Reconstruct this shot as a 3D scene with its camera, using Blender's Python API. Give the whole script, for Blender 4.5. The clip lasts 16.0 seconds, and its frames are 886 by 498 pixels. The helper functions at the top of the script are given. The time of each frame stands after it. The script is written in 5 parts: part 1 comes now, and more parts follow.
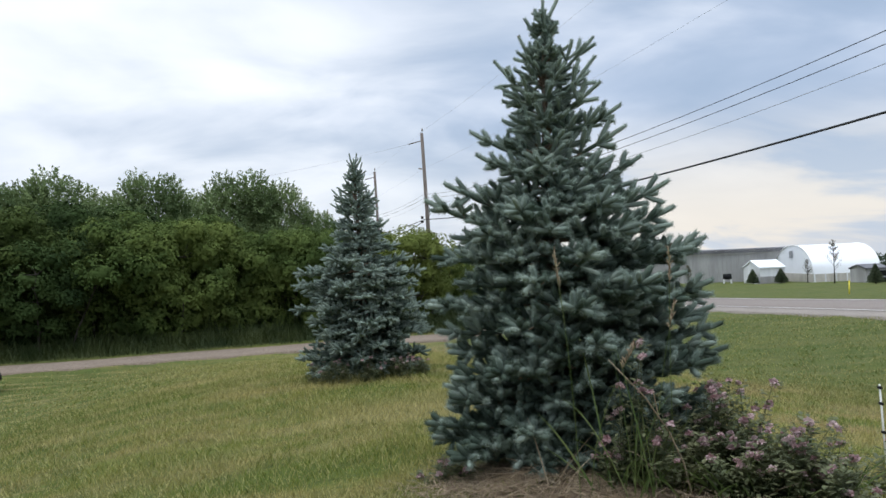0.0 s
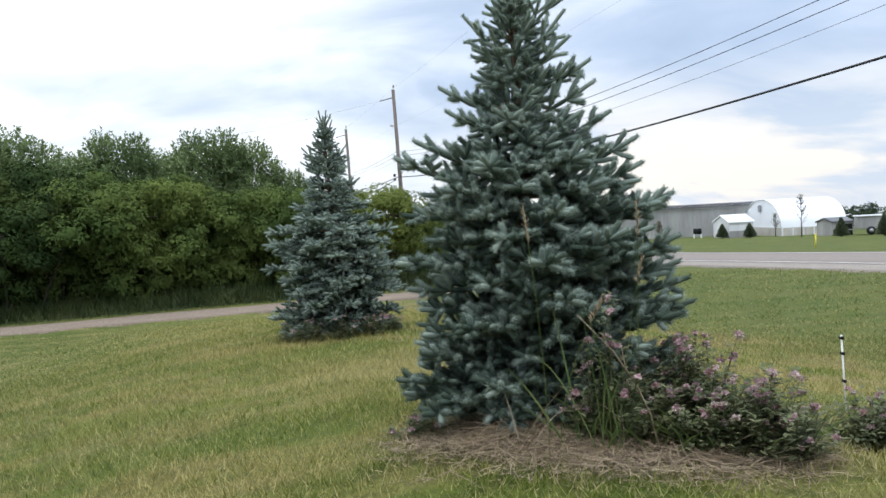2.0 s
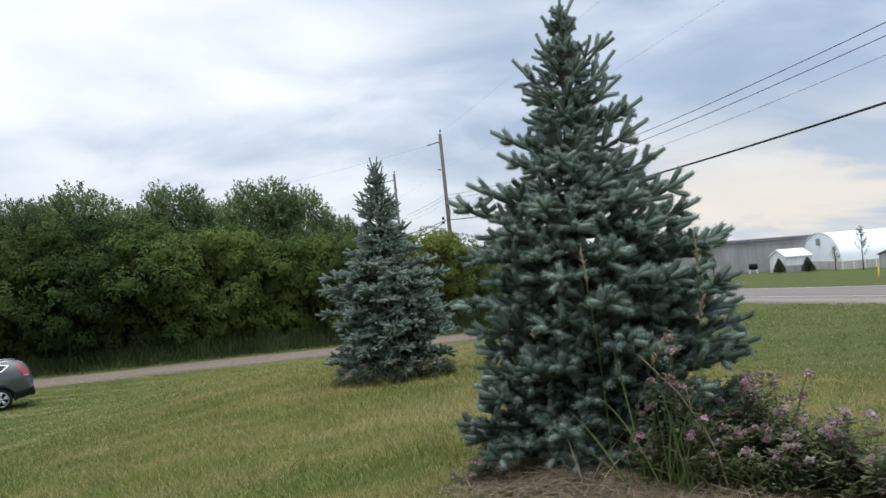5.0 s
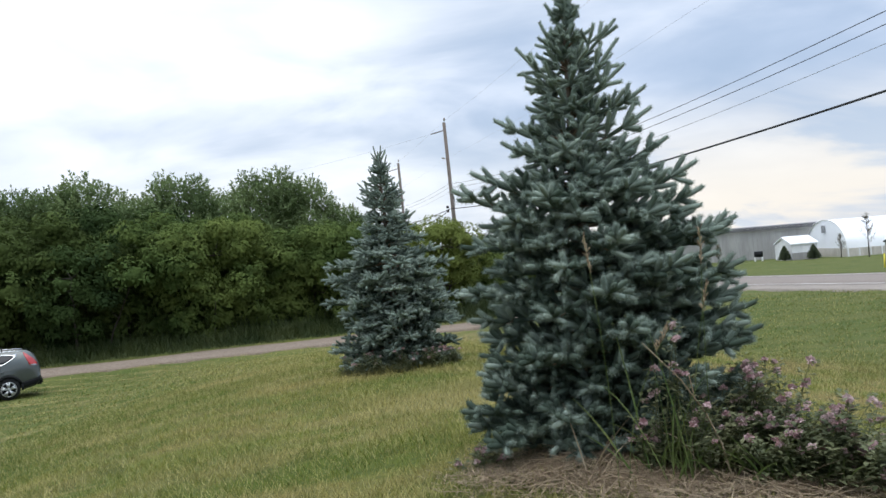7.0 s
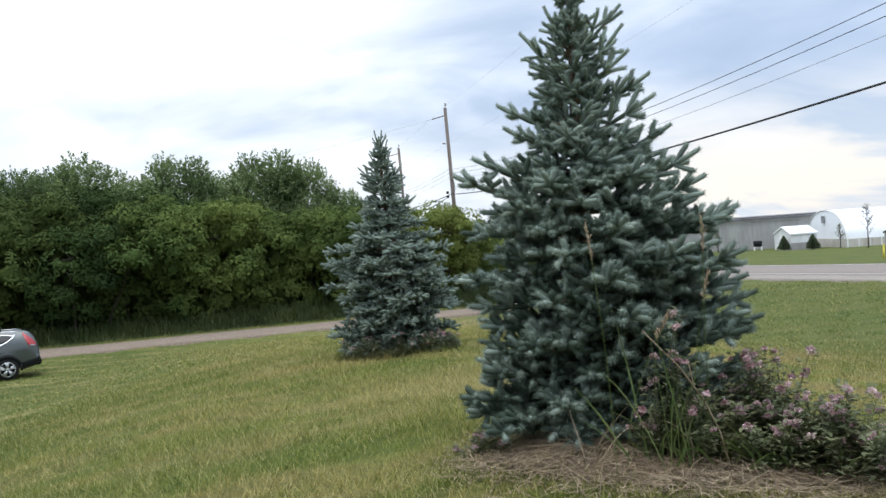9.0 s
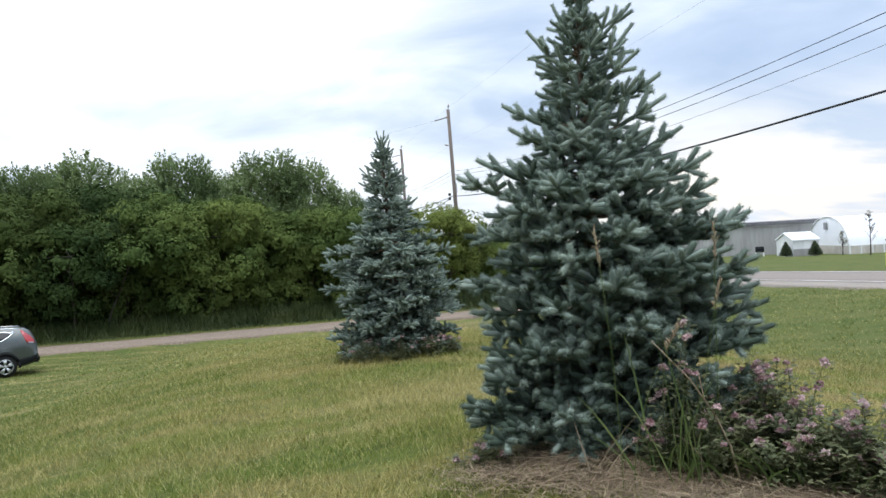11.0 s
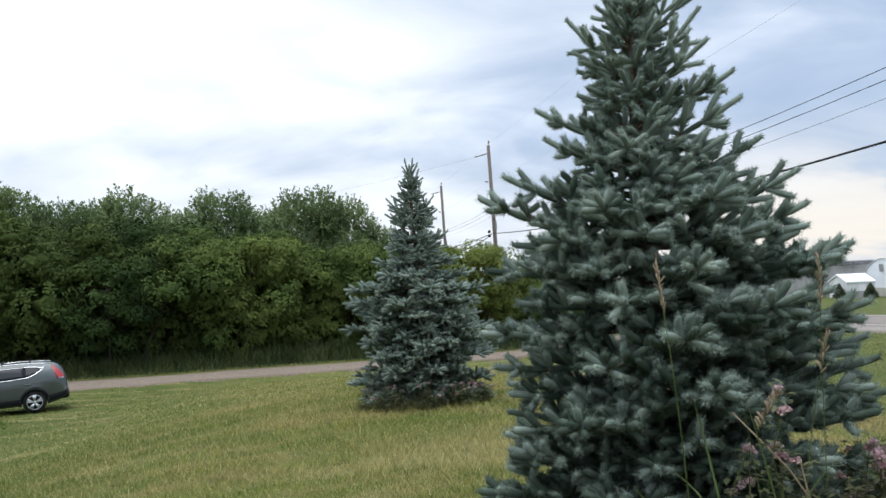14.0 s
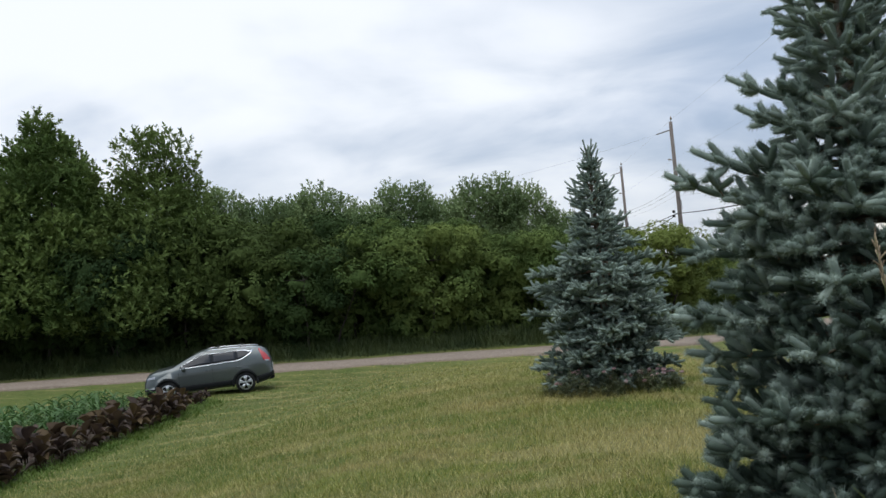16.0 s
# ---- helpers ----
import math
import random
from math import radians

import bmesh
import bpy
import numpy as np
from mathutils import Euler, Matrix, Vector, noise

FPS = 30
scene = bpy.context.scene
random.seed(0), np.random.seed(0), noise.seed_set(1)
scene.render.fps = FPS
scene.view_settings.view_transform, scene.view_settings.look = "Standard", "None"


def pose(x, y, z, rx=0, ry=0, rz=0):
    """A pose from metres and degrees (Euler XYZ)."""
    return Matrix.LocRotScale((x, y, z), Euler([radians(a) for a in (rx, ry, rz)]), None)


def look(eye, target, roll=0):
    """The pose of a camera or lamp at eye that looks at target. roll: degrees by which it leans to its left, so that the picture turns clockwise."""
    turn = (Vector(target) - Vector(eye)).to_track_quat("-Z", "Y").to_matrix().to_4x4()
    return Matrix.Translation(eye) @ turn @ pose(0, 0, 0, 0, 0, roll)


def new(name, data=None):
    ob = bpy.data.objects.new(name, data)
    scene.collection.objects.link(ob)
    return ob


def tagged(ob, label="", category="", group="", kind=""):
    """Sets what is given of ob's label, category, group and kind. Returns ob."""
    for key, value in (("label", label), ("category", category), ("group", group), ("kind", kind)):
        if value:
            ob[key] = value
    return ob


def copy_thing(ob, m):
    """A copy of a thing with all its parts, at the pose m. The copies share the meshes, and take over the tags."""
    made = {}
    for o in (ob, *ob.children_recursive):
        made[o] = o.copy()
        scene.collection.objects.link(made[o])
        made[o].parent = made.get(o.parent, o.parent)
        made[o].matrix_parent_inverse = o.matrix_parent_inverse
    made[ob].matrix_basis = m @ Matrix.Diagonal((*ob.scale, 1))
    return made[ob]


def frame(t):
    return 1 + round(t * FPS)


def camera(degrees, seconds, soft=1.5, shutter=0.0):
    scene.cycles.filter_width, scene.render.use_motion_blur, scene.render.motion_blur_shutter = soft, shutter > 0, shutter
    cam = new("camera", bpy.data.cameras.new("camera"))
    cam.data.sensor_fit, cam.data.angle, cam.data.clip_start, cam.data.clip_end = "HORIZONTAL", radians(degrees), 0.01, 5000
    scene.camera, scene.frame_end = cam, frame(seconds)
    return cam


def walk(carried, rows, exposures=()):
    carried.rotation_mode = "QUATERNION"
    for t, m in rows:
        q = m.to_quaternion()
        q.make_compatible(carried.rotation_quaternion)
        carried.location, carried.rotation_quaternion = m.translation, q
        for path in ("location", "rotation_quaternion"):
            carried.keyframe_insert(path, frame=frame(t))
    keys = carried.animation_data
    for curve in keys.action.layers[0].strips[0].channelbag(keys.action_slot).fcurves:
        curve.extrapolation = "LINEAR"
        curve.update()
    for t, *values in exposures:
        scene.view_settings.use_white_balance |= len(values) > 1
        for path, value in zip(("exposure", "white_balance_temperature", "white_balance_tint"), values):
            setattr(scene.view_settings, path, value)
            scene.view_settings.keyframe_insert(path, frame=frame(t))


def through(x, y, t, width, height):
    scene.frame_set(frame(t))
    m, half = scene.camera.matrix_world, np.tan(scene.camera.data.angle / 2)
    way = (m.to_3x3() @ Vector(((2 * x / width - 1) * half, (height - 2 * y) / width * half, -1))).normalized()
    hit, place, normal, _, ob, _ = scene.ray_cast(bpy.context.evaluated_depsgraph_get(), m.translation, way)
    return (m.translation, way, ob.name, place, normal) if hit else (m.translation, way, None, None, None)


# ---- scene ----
cam = camera(59.5, 16.0)
PATH = [
    (0, (0.16, 0.061, 1.602), (0.127, 2.06, 1.635), -2.4),
    (0.5, (0.133, 0.051, 1.599), (0.135, 2.051, 1.627), -2.3),
    (1, (0.136, 0.046, 1.593), (0.156, 2.046, 1.569), -2.7),
    (1.5, (0.166, 0.061, 1.593), (0.184, 2.059, 1.531), -2.9),
    (2, (0.18, 0.072, 1.6), (0.21, 2.07, 1.521), -3.0),
    (2.5, (0.174, 0.066, 1.608), (0.213, 2.065, 1.576), -2.9),
    (3, (0.172, 0.07, 1.609), (0.194, 2.07, 1.624), -3.4),
    (3.5, (0.164, 0.062, 1.611), (0.151, 2.062, 1.652), -4.0),
    (4, (0.149, 0.056, 1.607), (0.104, 2.055, 1.656), -4.2),
    (6.5, (0.14, 0.048, 1.609), (0.028, 2.045, 1.619), -4.5),
    (7, (0.147, 0.04, 1.608), (0.044, 2.037, 1.617), -4.6),
    (7.5, (0.144, 0.046, 1.605), (0.066, 2.045, 1.612), -4.4),
    (8, (0.137, 0.062, 1.605), (0.06, 2.06, 1.602), -3.9),
    (8.5, (0.14, 0.061, 1.607), (0.055, 2.059, 1.587), -3.5),
    (9, (0.139, 0.055, 1.607), (0.035, 2.052, 1.579), -3.9),
    (9.5, (0.13, 0.056, 1.611), (0.003, 2.052, 1.585), -4.0),
    (9.7, (0.12, 0.054, 1.614), (-0.01, 2.05, 1.601), -3.8),
    (11.8, (0.151, 0.356, 1.616), (0.052, 2.353, 1.588), -3.0),
    (12, (0.159, 0.405, 1.615), (-0.004, 2.399, 1.607), -3.1),
    (12.5, (0.152, 0.511, 1.596), (-0.159, 2.487, 1.605), -3.5),
    (13, (0.142, 0.722, 1.586), (-0.162, 2.698, 1.627), -3.4),
    (13.5, (0.147, 0.871, 1.586), (-0.052, 2.86, 1.643), -3.2),
    (14, (0.186, 1.012, 1.598), (-0.021, 2.999, 1.678), -2.6),
    (14.5, (0.185, 1.067, 1.6), (-0.206, 3.026, 1.706), -2.7),
    (15, (0.177, 1.063, 1.601), (-0.337, 2.992, 1.723), -3.0),
    (15.5, (0.185, 1.056, 1.597), (-0.399, 2.965, 1.714), -3.4),
    (16, (0.167, 1.055, 1.593), (-0.49, 2.943, 1.66), -3.7),
]
EXPOSURES = [(0.0, -0.06), (0.5, -0.05), (1.0, 0.06), (1.5, 0.20), (2.0, 0.24), (2.5, 0.18), (3.0, 0.0), (3.5, -0.12), (4.0, -0.16), (6.5, 0.06), (7.0, 0.09), (8.0, 0.13),
             (8.5, 0.16), (9.5, 0.24), (12.0, 0.30), (13.0, 0.25), (13.5, 0.18), (14.0, 0.09), (14.5, -0.01), (15.0, -0.10), (16.0, -0.17)]
walk(cam, [(t, look(eye, target, roll)) for t, eye, target, roll in PATH], EXPOSURES)


# ---- world, sun ----
SUN_ELEV, SUN_AZ = 74.0, 140.0      # degrees above the horizon, and to the left of straight ahead


def sky_world():
    w = bpy.data.worlds.new("overcast_sky")
    w.use_nodes = True
    nt = w.node_tree
    nt.nodes.clear()
    N = nt.nodes.new
    L = nt.links.new

    def math_(op, a, b=None, c=None):
        n = N("ShaderNodeMath")
        n.operation = op
        for k, v in enumerate((a, b, c)):
            if v is None:
                continue
            if isinstance(v, (int, float)):
                n.inputs[k].default_value = v
            else:
                L(v, n.inputs[k])
        return n.outputs[0]

    def mix(f, a, b):
        n = N("ShaderNodeMix")
        n.data_type = "RGBA"
        for sock, v in ((n.inputs[0], f), (n.inputs[6], a), (n.inputs[7], b)):
            if isinstance(v, (tuple, float, int)):
                sock.default_value = v
            else:
                L(v, sock)
        return n.outputs[2]

    def ramp(f, lo, hi):
        n = N("ShaderNodeMapRange")
        n.interpolation_type = "SMOOTHSTEP"
        L(f, n.inputs[0])
        n.inputs[1].default_value, n.inputs[2].default_value = lo, hi
        return n.outputs[0]

    tc = N("ShaderNodeTexCoord")
    sep = N("ShaderNodeSeparateXYZ")
    L(tc.outputs["Generated"], sep.inputs[0])
    up = math_("MAXIMUM", sep.outputs[2], 0.0)
    flat = math_("ADD", up, 0.30)
    com = N("ShaderNodeCombineXYZ")
    L(math_("DIVIDE", sep.outputs[0], flat), com.inputs[0])
    L(math_("DIVIDE", sep.outputs[1], flat), com.inputs[1])
    com.inputs[2].default_value = CLOUD_SEED

    def cloud(scale, detail, rough, stretch):
        mp = N("ShaderNodeMapping")
        mp.inputs["Scale"].default_value = stretch
        mp.inputs["Rotation"].default_value = (0, 0, radians(-24))
        L(com.outputs[0], mp.inputs[0])
        n = N("ShaderNodeTexNoise")
        n.inputs["Scale"].default_value, n.inputs["Detail"].default_value = scale, detail
        n.inputs["Roughness"].default_value, n.inputs["Distortion"].default_value = rough, 0.35
        L(mp.outputs[0], n.inputs["Vector"])
        return n.outputs["Fac"]

    sky = N("ShaderNodeTexSky")
    sky.sky_type = "NISHITA"
    sky.sun_disc = False
    sky.sun_elevation, sky.sun_rotation = radians(SUN_ELEV), radians(-SUN_AZ)
    sky.air_density, sky.dust_density = 1.2, 2.0
    blue = N("ShaderNodeVectorMath")
    blue.operation = "SCALE"
    L(sky.outputs[0], blue.inputs[0])
    blue.inputs["Scale"].default_value = 0.09
    big = cloud(0.9, 4.0, 0.45, (1.0, 1.0, 1.0))
    fine = cloud(2.2, 6.0, 0.5, (0.85, 1.2, 1.0))
    # Towards the veiled sun the sheet of cloud is thinner and brighter
    dot = N("ShaderNodeVectorMath")
    dot.operation = "DOT_PRODUCT"
    L(tc.outputs["Generated"], dot.inputs[0])
    a, e = radians(GLOW[0]), radians(GLOW[1])
    dot.inputs[1].default_value = (-math.sin(a) * math.cos(e), math.cos(a) * math.cos(e), math.sin(e))
    glow = ramp(dot.outputs["Value"], 0.70, 1.0)
    thin = math_("ADD", math_("MULTIPLY", big, 0.75), math_("MULTIPLY", fine, 0.45))
    thin = math_("ADD", thin, math_("MULTIPLY", glow, 0.18))
    grey = mix(ramp(fine, 0.35, 0.7), CLOUD_GREY, CLOUD_PALE)
    sheet = mix(ramp(thin, 0.52, 0.86), grey, CLOUD_WHITE)
    low = math_("SUBTRACT", 1.0, ramp(up, 0.02, 0.20))
    # a warm gap in the cloud low over the fields beyond the road
    warm = math_("MULTIPLY", math_("MULTIPLY", low, ramp(sep.outputs[0], -0.05, 0.30)), ramp(fine, 0.36, 0.56))
    sheet = mix(math_("MULTIPLY", low, 0.45), sheet, (0.90, 0.95, 1.01, 1))
    sheet = mix(math_("MULTIPLY", warm, 0.75), sheet, (1.14, 1.04, 0.90, 1))
    out = mix(0.86, blue.outputs[0], sheet)
    # an overcast sky is brightest overhead
    high = N("ShaderNodeVectorMath")
    high.operation = "SCALE"
    L(out, high.inputs[0])
    L(math_("ADD", 1.0, math_("MULTIPLY", ramp(up, 0.40, 1.0), 1.7)), high.inputs["Scale"])
    out = high.outputs[0]
    bg = N("ShaderNodeBackground")
    L(out, bg.inputs["Color"])
    bg.inputs["Strength"].default_value = SKY_STRENGTH
    o = N("ShaderNodeOutputWorld")
    L(bg.outputs[0], o.inputs["Surface"])
    scene.world = w


CLOUD_SEED, GLOW = 3.7, (34.0, 18.0)
CLOUD_GREY, CLOUD_PALE, CLOUD_WHITE = (0.455, 0.583, 0.79, 1), (0.58, 0.70, 0.91, 1), (1.20, 1.25, 1.33, 1)
SKY_STRENGTH = 1.0
sky_world()
sun = new("sun", bpy.data.lights.new("sun", "SUN"))
sun.data.energy, sun.data.angle, sun.data.color = 1.5, radians(60), (1.0, 0.96, 0.9)
sun.matrix_world = look((0, 0, 0), (math.sin(radians(SUN_AZ)) * math.cos(radians(SUN_ELEV)),
                                    -math.cos(radians(SUN_AZ)) * math.cos(radians(SUN_ELEV)), -math.sin(radians(SUN_ELEV))))


# ---- materials ----
class Nodes:
    """A new material with small helpers for its nodes."""

    def __init__(self, name):
        self.mat = bpy.data.materials.new(name)
        self.mat.use_nodes = True
        self.nt = self.mat.node_tree
        self.nt.nodes.clear()
        self.geo = self.n("ShaderNodeNewGeometry")
        self.tc = self.n("ShaderNodeTexCoord")

    def n(self, kind):
        return self.nt.nodes.new(kind)

    def link(self, a, b):
        self.nt.links.new(a, b)

    def put(self, sock, v):
        if isinstance(v, (int, float, tuple)):
            sock.default_value = v
        else:
            self.link(v, sock)

    def noise(self, scale, detail=4.0, rough=0.55, world=True, stretch=None, turn=0.0):
        t = self.n("ShaderNodeTexNoise")
        t.inputs["Scale"].default_value, t.inputs["Detail"].default_value, t.inputs["Roughness"].default_value = scale, detail, rough
        src = self.geo.outputs["Position"] if world else self.tc.outputs["Object"]
        if stretch:
            mp = self.n("ShaderNodeMapping")
            mp.inputs["Scale"].default_value, mp.inputs["Rotation"].default_value = stretch, (0, 0, turn)
            self.link(src, mp.inputs[0])
            src = mp.outputs[0]
        self.link(src, t.inputs["Vector"])
        return t.outputs["Fac"]

    def band(self, f, lo, hi, a=0.0, b=1.0):
        m = self.n("ShaderNodeMapRange")
        m.interpolation_type = "SMOOTHSTEP"
        self.link(f, m.inputs[0])
        for k, v in enumerate((lo, hi, a, b)):
            m.inputs[k + 1].default_value = v
        return m.outputs[0]

    def mix(self, f, a, b):
        m = self.n("ShaderNodeMix")
        m.data_type = "RGBA"
        self.put(m.inputs[0], f)
        for sock, v in ((m.inputs[6], a), (m.inputs[7], b)):
            self.put(sock, (*v, 1.0) if isinstance(v, tuple) and len(v) == 3 else v)
        return m.outputs[2]

    def math(self, op, a, b):
        m = self.n("ShaderNodeMath")
        m.operation = op
        self.put(m.inputs[0], a)
        self.put(m.inputs[1], b)
        return m.outputs[0]

    def island(self):
        return self.geo.outputs["Random Per Island"]

    def object_random(self):
        return self.n("ShaderNodeObjectInfo").outputs["Random"]

    def bump(self, f, strength, distance):
        b = self.n("ShaderNodeBump")
        b.inputs["Strength"].default_value, b.inputs["Distance"].default_value = strength, distance
        self.link(f, b.inputs["Height"])
        return b.outputs[0]

    def solid(self, color, rough=0.8, metal=0.0, normal=None, spec=0.3, coat=0.0):
        p = self.n("ShaderNodeBsdfPrincipled")
        self.put(p.inputs["Base Color"], (*color, 1.0) if isinstance(color, tuple) else color)
        self.put(p.inputs["Roughness"], rough)
        p.inputs["Metallic"].default_value, p.inputs["Specular IOR Level"].default_value = metal, spec
        p.inputs["Coat Weight"].default_value = coat
        if normal:
            self.link(normal, p.inputs["Normal"])
        return p.outputs[0]

    def done(self, shader):
        o = self.n("ShaderNodeOutputMaterial")
        self.link(shader, o.inputs["Surface"])
        return self.mat

    def leaf(self, color, rough=0.55, through=0.35, spec=0.25):
        """A thin leaf: gloss and diffuse from the front, some light through it."""
        t = self.n("ShaderNodeBsdfTranslucent")
        self.put(t.inputs["Color"], (*color, 1.0) if isinstance(color, tuple) else color)
        m = self.n("ShaderNodeMixShader")
        m.inputs[0].default_value = through
        self.link(self.solid(color, rough, spec=spec), m.inputs[1])
        self.link(t.outputs[0], m.inputs[2])
        return self.done(m.outputs[0])


def leaf_mat(name, dark, pale, patch=0.6, through=0.16, rough=0.6, third=None, spec=0.25):
    m = Nodes(name)
    c = m.mix(m.band(m.noise(patch, 3.0), 0.35, 0.65), dark, pale)
    c = m.mix(m.math("MULTIPLY", m.island(), 0.18), c, pale)
    if third:
        c = m.mix(m.math("MULTIPLY", m.band(m.object_random(), 0.3, 1.0), 0.7), c, third)
    return m.leaf(c, rough, through, spec)


def lawn_colour(m):
    """Mown grass: green, with dry yellow streaks along the mower's way and worn pale spots."""
    a = m.band(m.noise(0.9, 5.0, 0.6), 0.36, 0.66)
    b = m.band(m.noise(1.0, 4.0, 0.6, stretch=(0.55, 1.9, 1.0), turn=radians(-28)), 0.42, 0.64)
    c = m.mix(a, (0.136, 0.180, 0.022), (0.236, 0.242, 0.046))
    c = m.mix(m.math("MULTIPLY", b, 0.85), c, (0.39, 0.31, 0.118))
    d = m.band(m.noise(0.23, 2.0), 0.42, 0.62)
    # the top of the berm is drier than the hollow beside it
    dp = m.n("ShaderNodeVectorMath")
    dp.operation = "DOT_PRODUCT"
    m.link(m.geo.outputs["Position"], dp.inputs[0])
    dp.inputs[1].default_value = (0.968, 0.25, 0.0)
    c = m.mix(m.math("MULTIPLY", m.band(dp.outputs["Value"], 3.0, -9.0), 0.74), c, m.mix(a, (0.060, 0.102, 0.012), (0.100, 0.134, 0.021)))
    c = m.mix(m.math("MULTIPLY", d, 0.4), c, (0.108, 0.160, 0.020))
    # tufts and clippings
    e = m.band(m.noise(5.0, 3.0, 0.6, stretch=(0.6, 1.5, 1.0), turn=radians(-28)), 0.5, 0.68)
    c = m.mix(m.math("MULTIPLY", e, 0.50), c, (0.048, 0.074, 0.012))
    h = m.band(m.noise(0.8, 3.0, 0.5, stretch=(0.35, 2.6, 1.0), turn=radians(-28)), 0.56, 0.64)
    c = m.mix(m.math("MULTIPLY", h, 0.70), c, (0.40, 0.33, 0.135))
    g = m.band(m.noise(2.3, 4.0, 0.65), 0.52, 0.70)
    c = m.mix(m.math("MULTIPLY", g, 0.45), c, (0.31, 0.255, 0.088))
    # the bank down to the road is the driest
    bank = m.math("MULTIPLY", m.band(dp.outputs["Value"], 3.2, 5.2), m.band(dp.outputs["Value"], 9.0, 6.6))
    c = m.mix(m.math("MULTIPLY", m.band(dp.outputs["Value"], 4.0, 11.0), 0.72), c, m.mix(a, (0.066, 0.106, 0.014), (0.130, 0.150, 0.030)))
    lush = m.math("MULTIPLY", bank, m.band(m.noise(1.5, 4.0, 0.6, stretch=(0.7, 1.5, 1.0)), 0.54, 0.62))
    c = m.mix(m.math("MULTIPLY", m.math("MULTIPLY", bank, m.band(m.noise(0.8, 5.0, 0.7, stretch=(0.6, 1.5, 1.0)), 0.46, 0.56)), 0.72), c, (0.40, 0.285, 0.145))
    return m.mix(m.math("MULTIPLY", lush, 0.85), c, (0.105, 0.185, 0.022))


def make_lawn():
    m = Nodes("lawn")
    c = m.mix(m.band(m.noise(26.0, 6.0, 0.7), 0.3, 0.75), m.mix(0.72, lawn_colour(m), (0.040, 0.050, 0.018)), m.mix(0.32, lawn_colour(m), (0.040, 0.050, 0.018)))
    return m.done(m.solid(c, 0.9, normal=m.bump(m.noise(40.0, 5.0, 0.7), 0.7, 0.03), spec=0.15))


def make_blade():
    m = Nodes("grass_blade")
    c = m.mix(m.math("MULTIPLY", m.band(m.island(), 0.50, 1.0), 0.72), lawn_colour(m), (0.50, 0.44, 0.20))
    c = m.mix(m.math("MULTIPLY", m.band(m.island(), 0.42, 0.0), 0.62), c, (0.036, 0.060, 0.014))
    return m.leaf(c, 0.6, 0.35, 0.2)


def make_spruce(name, dark, pale):
    m = Nodes(name)
    c = m.mix(m.band(m.noise(5.0, 3.0), 0.35, 0.68), dark, pale)
    # single needles differ: some bleached, some still dark
    c = m.mix(m.math("MULTIPLY", m.band(m.island(), 0.45, 1.0), 0.40), c, pale)
    c = m.mix(m.math("MULTIPLY", m.band(m.island(), 0.45, 0.0), 0.55), c, tuple(0.55 * v for v in dark))
    return m.leaf(c, 0.8, 0.32, 0.03)


def make_rough(name, a, b, scale, rough=0.9, bump=0.4, dist=0.02, c3=None, stretch=None, world=True, spec=0.2):
    m = Nodes(name)
    n1, n2 = m.noise(scale, 6.0, 0.65, world, stretch), m.noise(scale * 0.13, 3.0, 0.5, world, stretch)
    c = m.mix(m.band(n1, 0.3, 0.7), a, b)
    c = m.mix(m.math("MULTIPLY", m.band(n2, 0.4, 0.65), 0.5), c, c3 or b)
    return m.done(m.solid(c, rough, normal=m.bump(n1, bump, dist), spec=spec))


LAWN, BLADE = make_lawn(), make_blade()
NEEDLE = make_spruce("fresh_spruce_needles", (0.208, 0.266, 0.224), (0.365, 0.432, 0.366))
# Darker tone of old growth, which also paints shade low and inside
OLD_SHADED_NEEDLE = make_spruce("old_and_shaded_spruce_needles", (0.084, 0.118, 0.090), (0.155, 0.200, 0.156))
NEEDLE_FAR = make_spruce("far_spruce_needles", (0.066, 0.088, 0.055), (0.135, 0.160, 0.092))
BARK = make_rough("bark", (0.10, 0.075, 0.055), (0.20, 0.16, 0.125), 22.0, world=False)
TWIG = make_rough("twig_bark", (0.13, 0.085, 0.055), (0.26, 0.19, 0.13), 40.0, world=False)
DARK_BARK = make_rough("hedge_bark", (0.030, 0.026, 0.021), (0.065, 0.056, 0.047), 12.0, world=False)
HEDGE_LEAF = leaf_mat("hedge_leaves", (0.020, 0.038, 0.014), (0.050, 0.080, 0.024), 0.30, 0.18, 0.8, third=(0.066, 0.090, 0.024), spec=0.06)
# Brighter copy of the hedge leaves: the open end's sunnier light as colour
SUNNY_HEDGE_LEAF = leaf_mat("sunny_hedge_leaves", (0.058, 0.094, 0.027), (0.138, 0.182, 0.050), 0.30, 0.24, 0.8, third=(0.162, 0.190, 0.046), spec=0.06)
TALL_LEAF = leaf_mat("tall_tree_leaves", (0.105, 0.155, 0.066), (0.200, 0.262, 0.112), 0.35, 0.30, 0.8, third=(0.170, 0.225, 0.098), spec=0.08)
SHADE_LEAF = leaf_mat("shade_tree_leaves", (0.062, 0.102, 0.028), (0.140, 0.192, 0.056), 0.4, 0.28, 0.8, third=(0.120, 0.165, 0.050), spec=0.08)
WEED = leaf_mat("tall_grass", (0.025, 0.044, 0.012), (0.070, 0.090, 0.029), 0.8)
ASPHALT = make_rough("asphalt", (0.180, 0.154, 0.134), (0.240, 0.208, 0.184), 30.0, c3=(0.235, 0.21, 0.19), spec=0.04)
GRAVEL = make_rough("gravel", (0.140, 0.107, 0.081), (0.258, 0.208, 0.160), 9.0, bump=0.8, dist=0.03, c3=(0.174, 0.137, 0.103))
